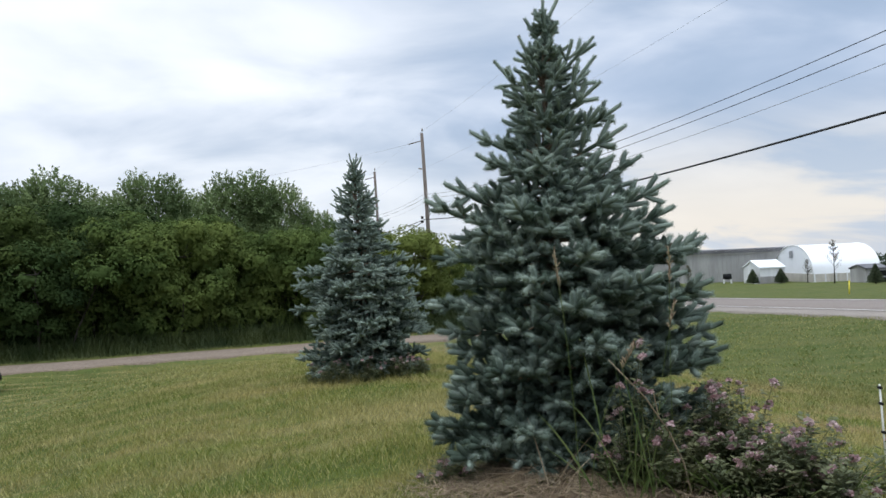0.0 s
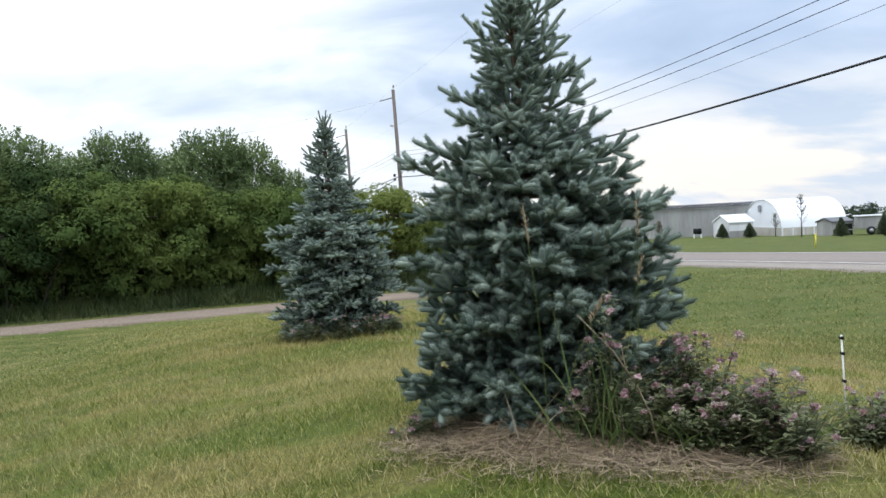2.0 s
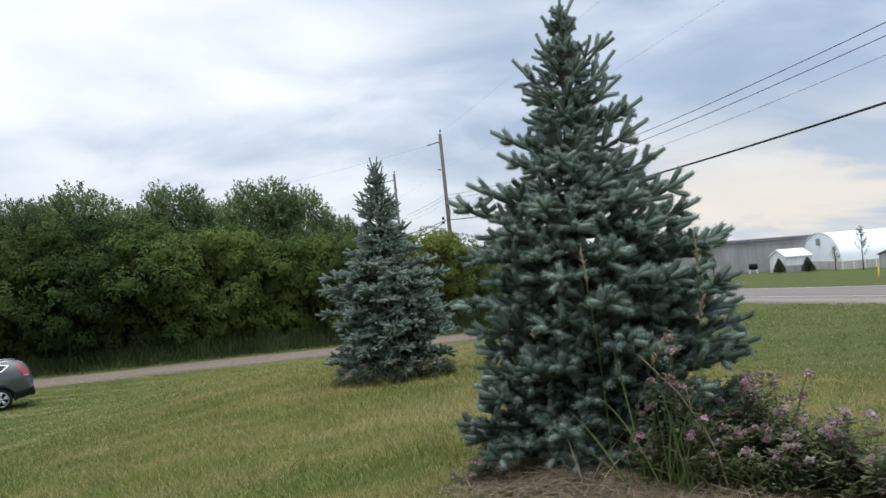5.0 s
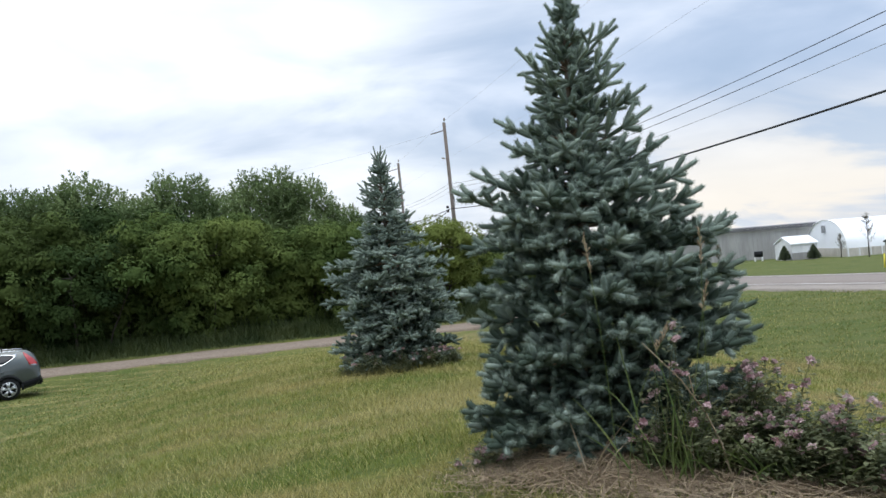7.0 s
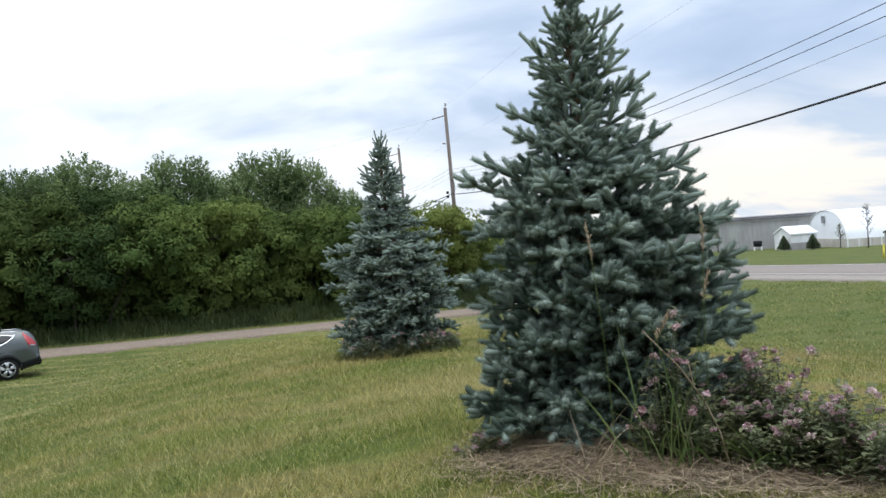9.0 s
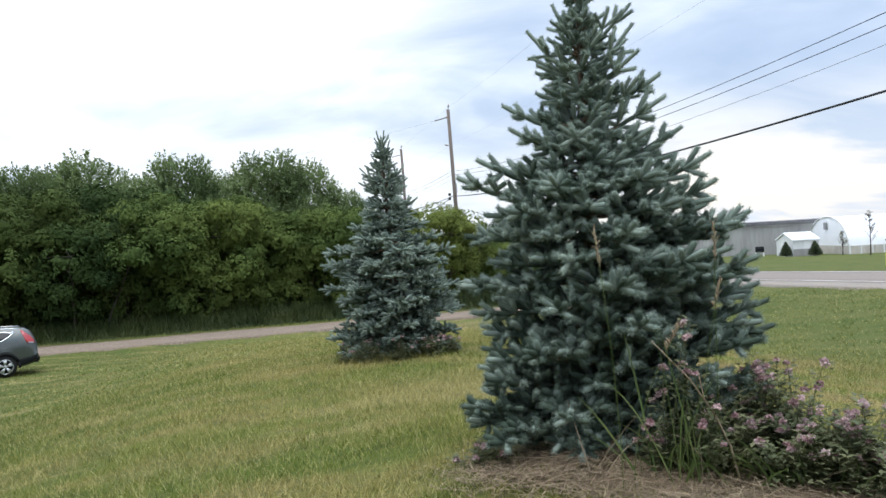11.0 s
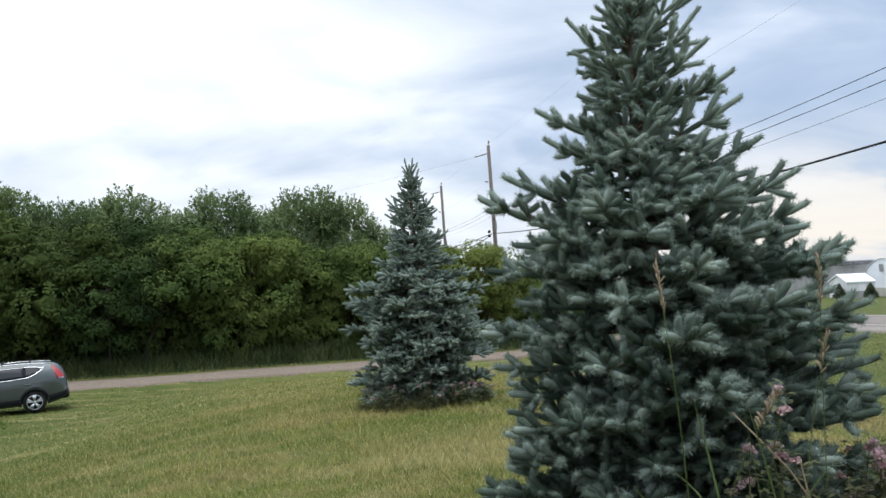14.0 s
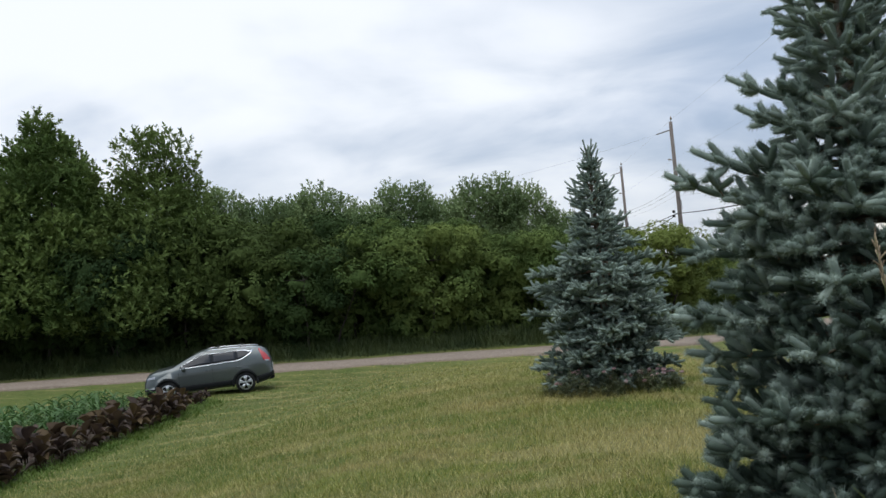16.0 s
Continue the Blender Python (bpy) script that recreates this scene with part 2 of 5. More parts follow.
SHOULDER = make_rough("gravel_shoulder", (0.18, 0.158, 0.135), (0.29, 0.258, 0.225), 14.0, bump=0.6, spec=0.04)
LINE = make_rough("road_paint", (0.42, 0.41, 0.39), (0.58, 0.57, 0.55), 12.0, bump=0.1)
POLE_WOOD = make_rough("weathered_pole", (0.100, 0.082, 0.072), (0.190, 0.162, 0.142), 7.0, stretch=(6, 6, 0.4), world=False)
WIRE = make_rough("wire", (0.03, 0.03, 0.035), (0.06, 0.06, 0.065), 5.0)
THIN_WIRE = make_rough("thin_wire", (0.22, 0.22, 0.23), (0.32, 0.32, 0.33), 5.0)


def make_straw():
    m = Nodes("straw")
    c = m.mix(m.band(m.island(), 0.15, 0.95), (0.10, 0.074, 0.050), (0.47, 0.375, 0.25))
    c = m.mix(m.math("MULTIPLY", m.band(m.noise(4.0, 3.0), 0.35, 0.65), 0.35), c, (0.24, 0.17, 0.11))
    return m.leaf(c, 0.7, 0.15, 0.2)


STRAW = make_straw()


def plain_mat(name, color, rough=0.5, metal=0.0, vary=0.12, scale=6.0, coat=0.0, spec=0.4):
    m = Nodes(name)
    dark = tuple(c * (1 - vary) for c in color)
    c = m.mix(m.band(m.noise(scale, 4.0, 0.6, False), 0.35, 0.68), dark, color)
    return m.done(m.solid(c, rough, metal, coat=coat, spec=spec))


def make_glass():
    m = Nodes("car_glass")
    p = m.n("ShaderNodeBsdfPrincipled")
    p.inputs["Base Color"].default_value = (0.012, 0.014, 0.017, 1)
    p.inputs["Roughness"].default_value = 0.05
    p.inputs["Specular IOR Level"].default_value = 0.3
    return m.done(p.outputs[0])


def make_corrugated(name, a, b, pitch):
    """Ribbed sheet metal, streaked with dirt."""
    m = Nodes(name)
    c = m.mix(m.band(m.noise(0.8, 5.0, 0.6, False, (1.0, 1.0, 0.15)), 0.35, 0.7), a, b)
    c = m.mix(m.math("MULTIPLY", m.band(m.noise(3.0, 4.0, 0.6, False, (2.0, 2.0, 0.2)), 0.5, 0.75), 0.5), c, tuple(0.7 * v for v in a))
    w = m.n("ShaderNodeTexWave")
    w.inputs["Scale"].default_value = pitch
    m.link(m.tc.outputs["Object"], w.inputs["Vector"])
    return m.done(m.solid(c, 0.6, 0.0, normal=m.bump(w.outputs["Fac"], 0.3, 0.02), spec=0.3))


PAINT = plain_mat("car_paint", (0.074, 0.086, 0.082), 0.30, 0.5, 0.05, coat=0.6)
GLASS = make_glass()
PLASTIC = plain_mat("dark_plastic", (0.016, 0.017, 0.018), 0.75, spec=0.10)
RUBBER = plain_mat("tyre_rubber", (0.022, 0.022, 0.022), 0.85)
ALLOY = plain_mat("alloy", (0.62, 0.63, 0.64), 0.3, 0.9)
CHROME = plain_mat("chrome", (0.75, 0.76, 0.77), 0.12, 1.0)
TAIL = plain_mat("tail_lamp", (0.38, 0.018, 0.016), 0.15, coat=0.6)
LAMP = plain_mat("headlamp", (0.24, 0.25, 0.27), 0.1, coat=0.8)
PLATE = plain_mat("plate", (0.55, 0.56, 0.58), 0.5)
POLY = plain_mat("greenhouse_film", (0.86, 0.88, 0.90), 0.4, 0.0, 0.05, 0.6)
WHITE_SIDING = make_corrugated("white_siding", (0.70, 0.71, 0.71), (0.82, 0.83, 0.82), 3.0)
GREY_SIDING = make_corrugated("grey_siding", (0.30, 0.295, 0.285), (0.43, 0.425, 0.41), 2.2)
ROOF_DARK = make_corrugated("dark_roof", (0.10, 0.10, 0.105), (0.16, 0.16, 0.165), 3.0)
PALE_BOARD = make_rough("pale_boards", (0.42, 0.39, 0.34), (0.60, 0.57, 0.52), 2.0, stretch=(1, 1, 0.2), world=False)
YELLOW = plain_mat("yellow_plastic", (0.72, 0.60, 0.06), 0.4)
FENCE_WHITE = plain_mat("white_plastic", (0.75, 0.75, 0.72), 0.45)
CERAMIC = plain_mat("insulator", (0.28, 0.24, 0.20), 0.25)
STEEL = plain_mat("galvanised_steel", (0.40, 0.41, 0.42), 0.45, 0.7)
SOIL = make_rough("garden_soil", (0.032, 0.026, 0.020), (0.075, 0.060, 0.048), 8.0, bump=0.9, dist=0.05, spec=0.05)
DARK_LEAF = leaf_mat("bronze_leaves", (0.024, 0.017, 0.016), (0.074, 0.050, 0.036), 2.5, 0.2, third=(0.100, 0.066, 0.026), spec=0.15)
CORN_LEAF = leaf_mat("maize_leaves", (0.036, 0.086, 0.020), (0.084, 0.150, 0.046), 2.0, 0.3)
VETCH_LEAF = leaf_mat("vetch_leaves", (0.080, 0.100, 0.046), (0.170, 0.180, 0.092), 6.0, 0.3)
PETAL = leaf_mat("pink_petals", (0.36, 0.19, 0.205), (0.60, 0.46, 0.455), 14.0, 0.3)
WEED_GREEN = leaf_mat("garden_weeds", (0.060, 0.110, 0.014), (0.120, 0.170, 0.032), 3.0, 0.3)
GREEN_BLADE = leaf_mat("wild_grass_blades", (0.075, 0.125, 0.03), (0.17, 0.21, 0.07), 5.0, 0.35)
SPRIG = leaf_mat("young_tree_leaves", (0.10, 0.095, 0.06), (0.20, 0.17, 0.11), 1.0, 0.2)
FAR_LEAF = leaf_mat("far_tree_leaves", (0.028, 0.045, 0.025), (0.055, 0.08, 0.04), 0.2, 0.2)


# ---- plan: along the road (s) and across it (q) ----
U, V, P0 = (-0.25, 0.968), (0.968, 0.25), (10.71, 36.15)


def sq(x, y):
    dx, dy = x - P0[0], y - P0[1]
    return dx * U[0] + dy * U[1], dx * V[0] + dy * V[1]


def xy(s, q):
    return P0[0] + s * U[0] + q * V[0], P0[1] + s * U[1] + q * V[1]


def smooth(a, lo, hi):
    t = np.clip((a - lo) / (hi - lo), 0, 1)
    return t * t * (3 - 2 * t)


def grade(s):
    """Height of the road along its way: it falls gently, then levels out."""
    return -1.1 - 0.032 * 26 * np.tanh(s / 26.0)


DRIVE_A, DRIVE_B, DRIVE_W = (-6.9, 31.5), (0.933, 0.360), 3.0


def drive_dist(x, y):
    """Distance beyond the near edge of the gravel drive."""
    return -(x - DRIVE_A[0]) * DRIVE_B[1] + (y - DRIVE_A[1]) * DRIVE_B[0]


def plain(x, y):
    s, q = sq(np.asarray(x, float), np.asarray(y, float))
    z = grade(s) - 0.75 * smooth(-q, 2.0, 13.0)
    berm = 1.46 * np.exp(-(((q + 17.6) / np.where(q < -17.6, 6.5, 7.0)) ** 2)) * (1 - smooth(s, -24.0, 0.0))
    z = z + berm - 0.22 * smooth(-q, 20.0, 27.0)
    # each spruce stands on a little rise of its own
    z = z + 0.22 * np.exp(-((x - 0.75) ** 2 + (y - 4.3) ** 2) / 4.2)
    # towards the drive and the woods the land levels out
    flat = smooth(drive_dist(x, y), -5.0, 0.0) * (1 - smooth(q, -14.0, -4.0))
    z = z * (1 - flat) + (-1.80) * flat
    r = np.hypot(x, y)
    far = smooth(r, 90, 400)
    # beyond the farm the fields fall away
    fall = (0.03 * np.maximum(0.0, r - 105) + 2.6 * smooth(r, 105, 140)) * smooth(x, 22, 50)
    return z * (1 - far) - 1.6 * far - fall


def ripple(x, y):
    w, v = 0.883 * y - 0.469 * x, 0.883 * x + 0.469 * y
    mown = 0.022 * np.maximum(0.0, np.sin(4.2 * w + 0.8 * np.sin(0.6 * v))) ** 3 * (0.5 + 0.5 * np.sin(0.9 * v + 1.7 * w))
    mown = mown * (1 - smooth(np.hypot(x, y), 8, 13))
    return mown + 0.018 * np.sin(1.9 * x + 2.6 * y) * np.sin(2.3 * x - 0.7 * y) + 0.012 * np.sin(5.1 * x + 1.3 * y + 1.0) * np.sin(4.4 * y - 1.7 * x)


def ground_z(x, y):
    s, q = sq(np.asarray(x, float), np.asarray(y, float))
    z = plain(x, y) + ripple(x, y) * (1 - smooth(np.hypot(x, y), 25, 60))
    under_road = smooth(q, -0.3, 0.5) * (1 - smooth(q, 9.0, 10.0))
    d = drive_dist(x, y)
    under_drive = smooth(d, 0.0, 0.5) * (1 - smooth(d, DRIVE_W - 0.5, DRIVE_W)) * (1 - smooth(q, -2.0, 0.0))
    return z - 0.25 * np.maximum(under_road, under_drive)


def gz(x, y):
    return float(ground_z(x, y))


# ---- mesh helpers ----
def tri_mesh(name, verts, tris, mat, smooth_faces=False):
    me = bpy.data.meshes.new(name)
    verts, tris = np.asarray(verts, np.float32), np.asarray(tris, np.int32)
    me.vertices.add(len(verts))
    me.vertices.foreach_set("co", verts.ravel())
    me.loops.add(len(tris) * 3)
    me.loops.foreach_set("vertex_index", tris.ravel())
    me.polygons.add(len(tris))
    me.polygons.foreach_set("loop_start", np.arange(0, len(tris) * 3, 3, dtype=np.int32))
    me.polygons.foreach_set("loop_total", np.full(len(tris), 3, np.int32))
    if smooth_faces:
        me.polygons.foreach_set("use_smooth", np.ones(len(tris), bool))
    me.materials.append(mat)
    me.update(calc_edges=True)
    me.validate()
    return me


def bm_mesh(name, bm, mat, smooth_faces=False):
    me = bpy.data.meshes.new(name)
    bmesh.ops.recalc_face_normals(bm, faces=bm.faces)
    bm.to_mesh(me)
    bm.free()
    for p in me.polygons:
        p.use_smooth = smooth_faces
    me.materials.append(mat)
    return me


def part(name, me, parent, label="", m=None):
    ob = new(name, me)
    ob.parent = parent
    if m is not None:
        ob.matrix_local = m
    return tagged(ob, label) if label else ob


def thing(name, label, category, m=None, group="", kind=""):
    ob = new(name)
    ob.empty_display_size = 0.2
    if m is not None:
        ob.matrix_world = m
    return tagged(ob, label, category, group, kind)


def sheet(name, pts, mat, thick, label, kind="structure"):
    """A strip from rows of points across, with a thickness below it."""
    rows, cols = len(pts), len(pts[0])
    bm = bmesh.new()
    top = [[bm.verts.new(p) for p in row] for row in pts]
    low = [[bm.verts.new((p[0], p[1], p[2] - thick)) for p in row] for row in pts]
    for i in range(rows - 1):
        for j in range(cols - 1):
            bm.faces.new((top[i][j], top[i][j + 1], top[i + 1][j + 1], top[i + 1][j]))
        bm.faces.new((top[i][0], top[i + 1][0], low[i + 1][0], low[i][0]))
        bm.faces.new((top[i][-1], low[i][-1], low[i + 1][-1], top[i + 1][-1]))
    ob = new(name, bm_mesh(name, bm, mat, True))
    return tagged(ob, label, name.replace("_", " "), kind=kind)


def build_ground():
    n, a = 250, 6.0
    b = math.asinh(3200 / a)
    t = np.linspace(-1, 1, n)
    X, Y = np.meshgrid(a * np.sinh(b * t) - 3.0, a * np.sinh(b * t) + 14.0)
    Z = ground_z(X, Y)
    idx = np.arange(n * n).reshape(n, n)
    q = np.stack([idx[:-1, :-1], idx[:-1, 1:], idx[1:, 1:], idx[1:, :-1]], -1).reshape(-1, 4)
    tris = np.concatenate([q[:, [0, 1, 2]], q[:, [0, 2, 3]]])
    ob = new("ground", tri_mesh("ground", np.stack([X, Y, Z], -1).reshape(-1, 3), tris, LAWN, True))
    tagged(ob, "mown green lawn with dry yellow streaks on a low berm", "lawn", kind="structure")


def road_strip(name, q0, q1, mat, lift, label, thick=0.3, cols=4):
    pts = []
    for s in np.concatenate([np.arange(-90, 90, 1.5), np.arange(90, 700, 20)]):
        row = []
        for q in np.linspace(q0, q1, cols):
            x, y = xy(s, q)
            row.append((x, y, float(plain(x, y)) + lift))
        pts.append(row)
    return sheet(name, pts, mat, thick, label)


build_ground()
road_strip("road", 2.3, 9.3, ASPHALT, 0.03, "grey asphalt country road with two lanes")
road_strip("road_shoulder", -0.1, 2.3, SHOULDER, 0.015, "pale gravel and tar shoulder beside the road")
road_strip("edge_line", 2.45, 2.60, LINE, 0.036, "white painted edge line on the asphalt", 0.01, 2)
road_strip("far_edge_line", 8.75, 8.87, LINE, 0.036, "white painted edge line on the asphalt", 0.01, 2)
pts = []
for d in np.arange(-75, 17.5, 1.0):
    row = []
    for k in range(6):
        w = DRIVE_W * k / 5
        edge = 0.16 * math.sin(d * 0.9 + k) * (k in (0, 5))
        x, y = DRIVE_A[0] + d * DRIVE_B[0] - (w + edge) * DRIVE_B[1], DRIVE_A[1] + d * DRIVE_B[1] + (w + edge) * DRIVE_B[0]
        crown = 0.05 if k in (2, 3) else (0.02 if k in (1, 4) else 0.0)
        row.append((x, y, float(plain(x, y)) + 0.01 + crown))
    pts.append(row)
sheet("gravel_drive", pts, GRAVEL, 0.3, "brownish gravel drive with worn tracks leading to the road")


# ---- blue spruces ----
def unit(v):
    return v / np.maximum(np.linalg.norm(v, axis=-1, keepdims=True), 1e-9)


def frame_of(d):
    """Two directions square to each of the given ones."""
    ref = np.where(np.abs(d[:, 2:3]) > 0.9, np.array([[1.0, 0, 0]]), np.array([[0, 0, 1.0]]))
    a = unit(np.cross(d, ref))
    return a, np.cross(d, a)


def needle_mesh(name, sh, count, width, rng):
    """Needles of shoots (foot, way, length, radius, fresh): this year's growth is silvery; the dark green is older
    growth and painted shade.
    """
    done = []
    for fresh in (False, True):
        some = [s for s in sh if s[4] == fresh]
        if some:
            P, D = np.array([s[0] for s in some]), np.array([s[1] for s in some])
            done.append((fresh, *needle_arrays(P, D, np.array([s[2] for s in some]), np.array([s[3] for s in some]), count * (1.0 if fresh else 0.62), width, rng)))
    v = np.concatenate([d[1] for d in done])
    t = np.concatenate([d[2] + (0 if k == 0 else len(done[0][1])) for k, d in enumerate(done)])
    me = tri_mesh(name, v, t, OLD_SHADED_NEEDLE)
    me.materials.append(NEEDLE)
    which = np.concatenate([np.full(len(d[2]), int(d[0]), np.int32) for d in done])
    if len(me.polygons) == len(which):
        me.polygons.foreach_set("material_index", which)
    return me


def needle_arrays(P, D, L, R, count, width, rng):
    """Needles all round each shoot (foot P, way D, length L, radius R), and a slim core."""
    A, B = frame_of(D)
    n = np.maximum((count * (0.55 + 3.0 * L)).astype(int), 14)
    i = np.repeat(np.arange(len(P)), n)
    t = rng.random(len(i)) ** 0.9
    ph = rng.random(len(i)) * 2 * np.pi
    # the blunt end is crowded with needles that point forwards
    t = np.where(rng.random(len(i)) < 0.16, 0.93 + 0.07 * rng.random(len(i)), t)
    fwd = np.radians(54 - 36 * np.clip((t - 0.86) / 0.14, 0, 1) ** 1.3 * rng.random(len(i)) + rng.normal(0, 8, len(i)))
    rad = np.cos(ph)[:, None] * A[i] + np.sin(ph)[:, None] * B[i]
    rad = unit(rad + np.array([0, 0, 0.16]))
    way = unit(np.cos(fwd)[:, None] * D[i] + np.sin(fwd)[:, None] * rad)
    base = P[i] + D[i] * (L[i] * t)[:, None]
    length = R[i] * (0.85 + 0.3 * rng.random(len(i))) * (1.0 - 0.12 * t)
    tip = base + way * length[:, None]
    side = unit(np.cross(way, rng.normal(size=(len(i), 3)))) * (width / 2)
    verts = np.stack([base - side, tip, base + side], 1)
    k = np.arange(len(i))[:, None] * 3
    tris = k + [0, 1, 2]
    # the dense inner needles as a soft core, fullest behind its blunt end
    ang = np.radians([0, 72, 144, 216, 288])
    ring = np.cos(ang)[None, :, None] * A[:, None] + np.sin(ang)[None, :, None] * B[:, None]
    rows = [P[:, None] + (D * (L * f + R * e)[:, None])[:, None] + ring * (R * g)[:, None, None] for f, e, g in ((0.0, 0.0, 0.18), (0.5, 0.0, 0.42), (0.95, 0.0, 0.40), (1.0, 0.20, 0.23))]
    core = np.concatenate(rows + [(P + D * (L + R * 0.33)[:, None])[:, None]], 1)
    kc = np.arange(len(P))[:, None] * 21 + len(verts) * 3
    ct = []
    for a in range(5):
        b = (a + 1) % 5
        for r in (0, 5, 10):
            ct += [kc + [a + r, b + r, b + r + 5], kc + [a + r, b + r + 5, a + r + 5]]
        ct += [kc + [a + 15, b + 15, 20]]
    return np.concatenate([verts.reshape(-1, 3), core.reshape(-1, 3)]), np.concatenate([tris] + ct)


def stick_arrays(sticks):
    """Tapered three-sided sticks from rows of (foot, end, foot radius, end radius)."""
    f, e = np.array([s[0] for s in sticks]), np.array([s[1] for s in sticks])
    r0, r1 = np.array([s[2] for s in sticks]), np.array([s[3] for s in sticks])
    A, B = frame_of(unit(e - f))
    ang = np.radians([0, 90, 180, 270])
    ring = np.cos(ang)[None, :, None] * A[:, None] + np.sin(ang)[None, :, None] * B[:, None]
    v = np.concatenate([f[:, None] + ring * r0[:, None, None], e[:, None] + ring * r1[:, None, None]], 1)
    k = np.arange(len(f))[:, None] * 8
    t = []
    for a in range(4):
        b = (a + 1) % 4
        t += [k + [a, b, b + 4], k + [a, b + 4, a + 4]]
    return v.reshape(-1, 3), np.concatenate(t)


def bough(foot, end, sag, rng, year, needle_r, young):
    """One bough from the trunk to its tip. Each year's growth ends in a whorl: a leading shoot with side shoots
    fanned round its foot. year: length of the newest growth. young: the share of its side shoots with pale needles,
    less where shade is painted in. Gives shoots and sticks."""
    foot, end = np.array(foot, float), np.array(end, float)
    L = max(np.linalg.norm(end - foot), 0.08)
    ctrl = (foot + end) / 2 + np.array([0, 0, -sag * L])

    def at(t):
        return (1 - t) ** 2 * foot + 2 * t * (1 - t) * ctrl + t * t * end

    def way(t):
        d = 2 * (1 - t) * (ctrl - foot) + 2 * t * (end - ctrl)
        return d / np.linalg.norm(d)

    def beside(d, ang, roll):
        """A way that leaves d by an angle; roll 0 and pi: to the sides, pi / 2: upwards."""
        h = np.cross(d, (0, 0, 1.0))
        h /= max(np.linalg.norm(h), 1e-6)
        u = np.cross(h, d)
        w = math.cos(ang) * d + math.sin(ang) * (math.cos(roll) * h + math.sin(roll) * u)
        return w / np.linalg.norm(w)

    shoots, sticks = [], []
    n = max(3, int(L / 0.12))
    for k in range(n):
        a, b = at(k / n), at((k + 1) / n)
        sticks.append((a, b, 0.004 + 0.015 * L * (1 - k / n), 0.004 + 0.015 * L * (1 - (k + 1) / n)))
    lead = min(year, 0.7 * L)
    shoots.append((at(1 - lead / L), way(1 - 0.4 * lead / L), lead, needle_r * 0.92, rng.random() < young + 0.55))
    gap = 0.115
    far_in = 0.80 * L if L > 0.5 else 0.94 * L
    s, first = lead, True
    while s < far_in:
        t = 1 - s / L
        d, p = way(t), at(t)
        # last years' wood keeps its darker needles, which paint the shade inside too
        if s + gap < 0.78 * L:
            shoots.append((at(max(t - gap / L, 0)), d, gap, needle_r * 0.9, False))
        rolls = [0.25, math.pi - 0.25, math.pi / 2] + ([-0.5, math.pi + 0.5] if first else [])
        if not first and rng.random() > 0.62:
            rolls = rolls[:2]
        for roll in rolls:
            l = min(0.72 * lead + 0.46 * (s - lead) * (1.0 if len(rolls) < 4 else 0.9), 0.40) * (0.8 + 0.35 * rng.random())
            up = abs(math.sin(roll)) > 0.9
            if up:
                l = min(l, 0.95 * lead)
            w = beside(d, radians((36 if up else 50) + rng.normal(0, 8)), roll + rng.normal(0, 0.28))
            w = unit(w + np.array([0, 0, 0.04]))
            tip = min(l, 0.82 * lead * (0.85 + 0.3 * rng.random()))
            if l > tip + 0.02:
                sticks.append((p, p + w * l, 0.0045, 0.002))
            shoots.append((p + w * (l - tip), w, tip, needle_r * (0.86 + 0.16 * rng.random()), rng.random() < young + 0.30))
            x, whorl = l - tip, True
            while x > 0.03:
                if x > 0.06:
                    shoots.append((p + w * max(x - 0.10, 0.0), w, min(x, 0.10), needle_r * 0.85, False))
                for r2 in (0.2, math.pi - 0.2, math.pi / 2):
                    if rng.random() < (0.12 if r2 != math.pi / 2 else 0.72):
                        continue
                    w2 = beside(w, radians(50 + rng.normal(0, 8)), r2 + rng.normal(0, 0.3))
                    l2 = tip * (0.62 + 0.22 * rng.random()) if whorl else min(0.35 * (l - x), 0.115) + 0.03
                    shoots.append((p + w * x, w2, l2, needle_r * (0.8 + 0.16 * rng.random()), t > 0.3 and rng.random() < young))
                x -= 0.095
                whorl = False
        s += gap * (0.88 + 0.24 * rng.random())
        first = False
    return shoots, sticks


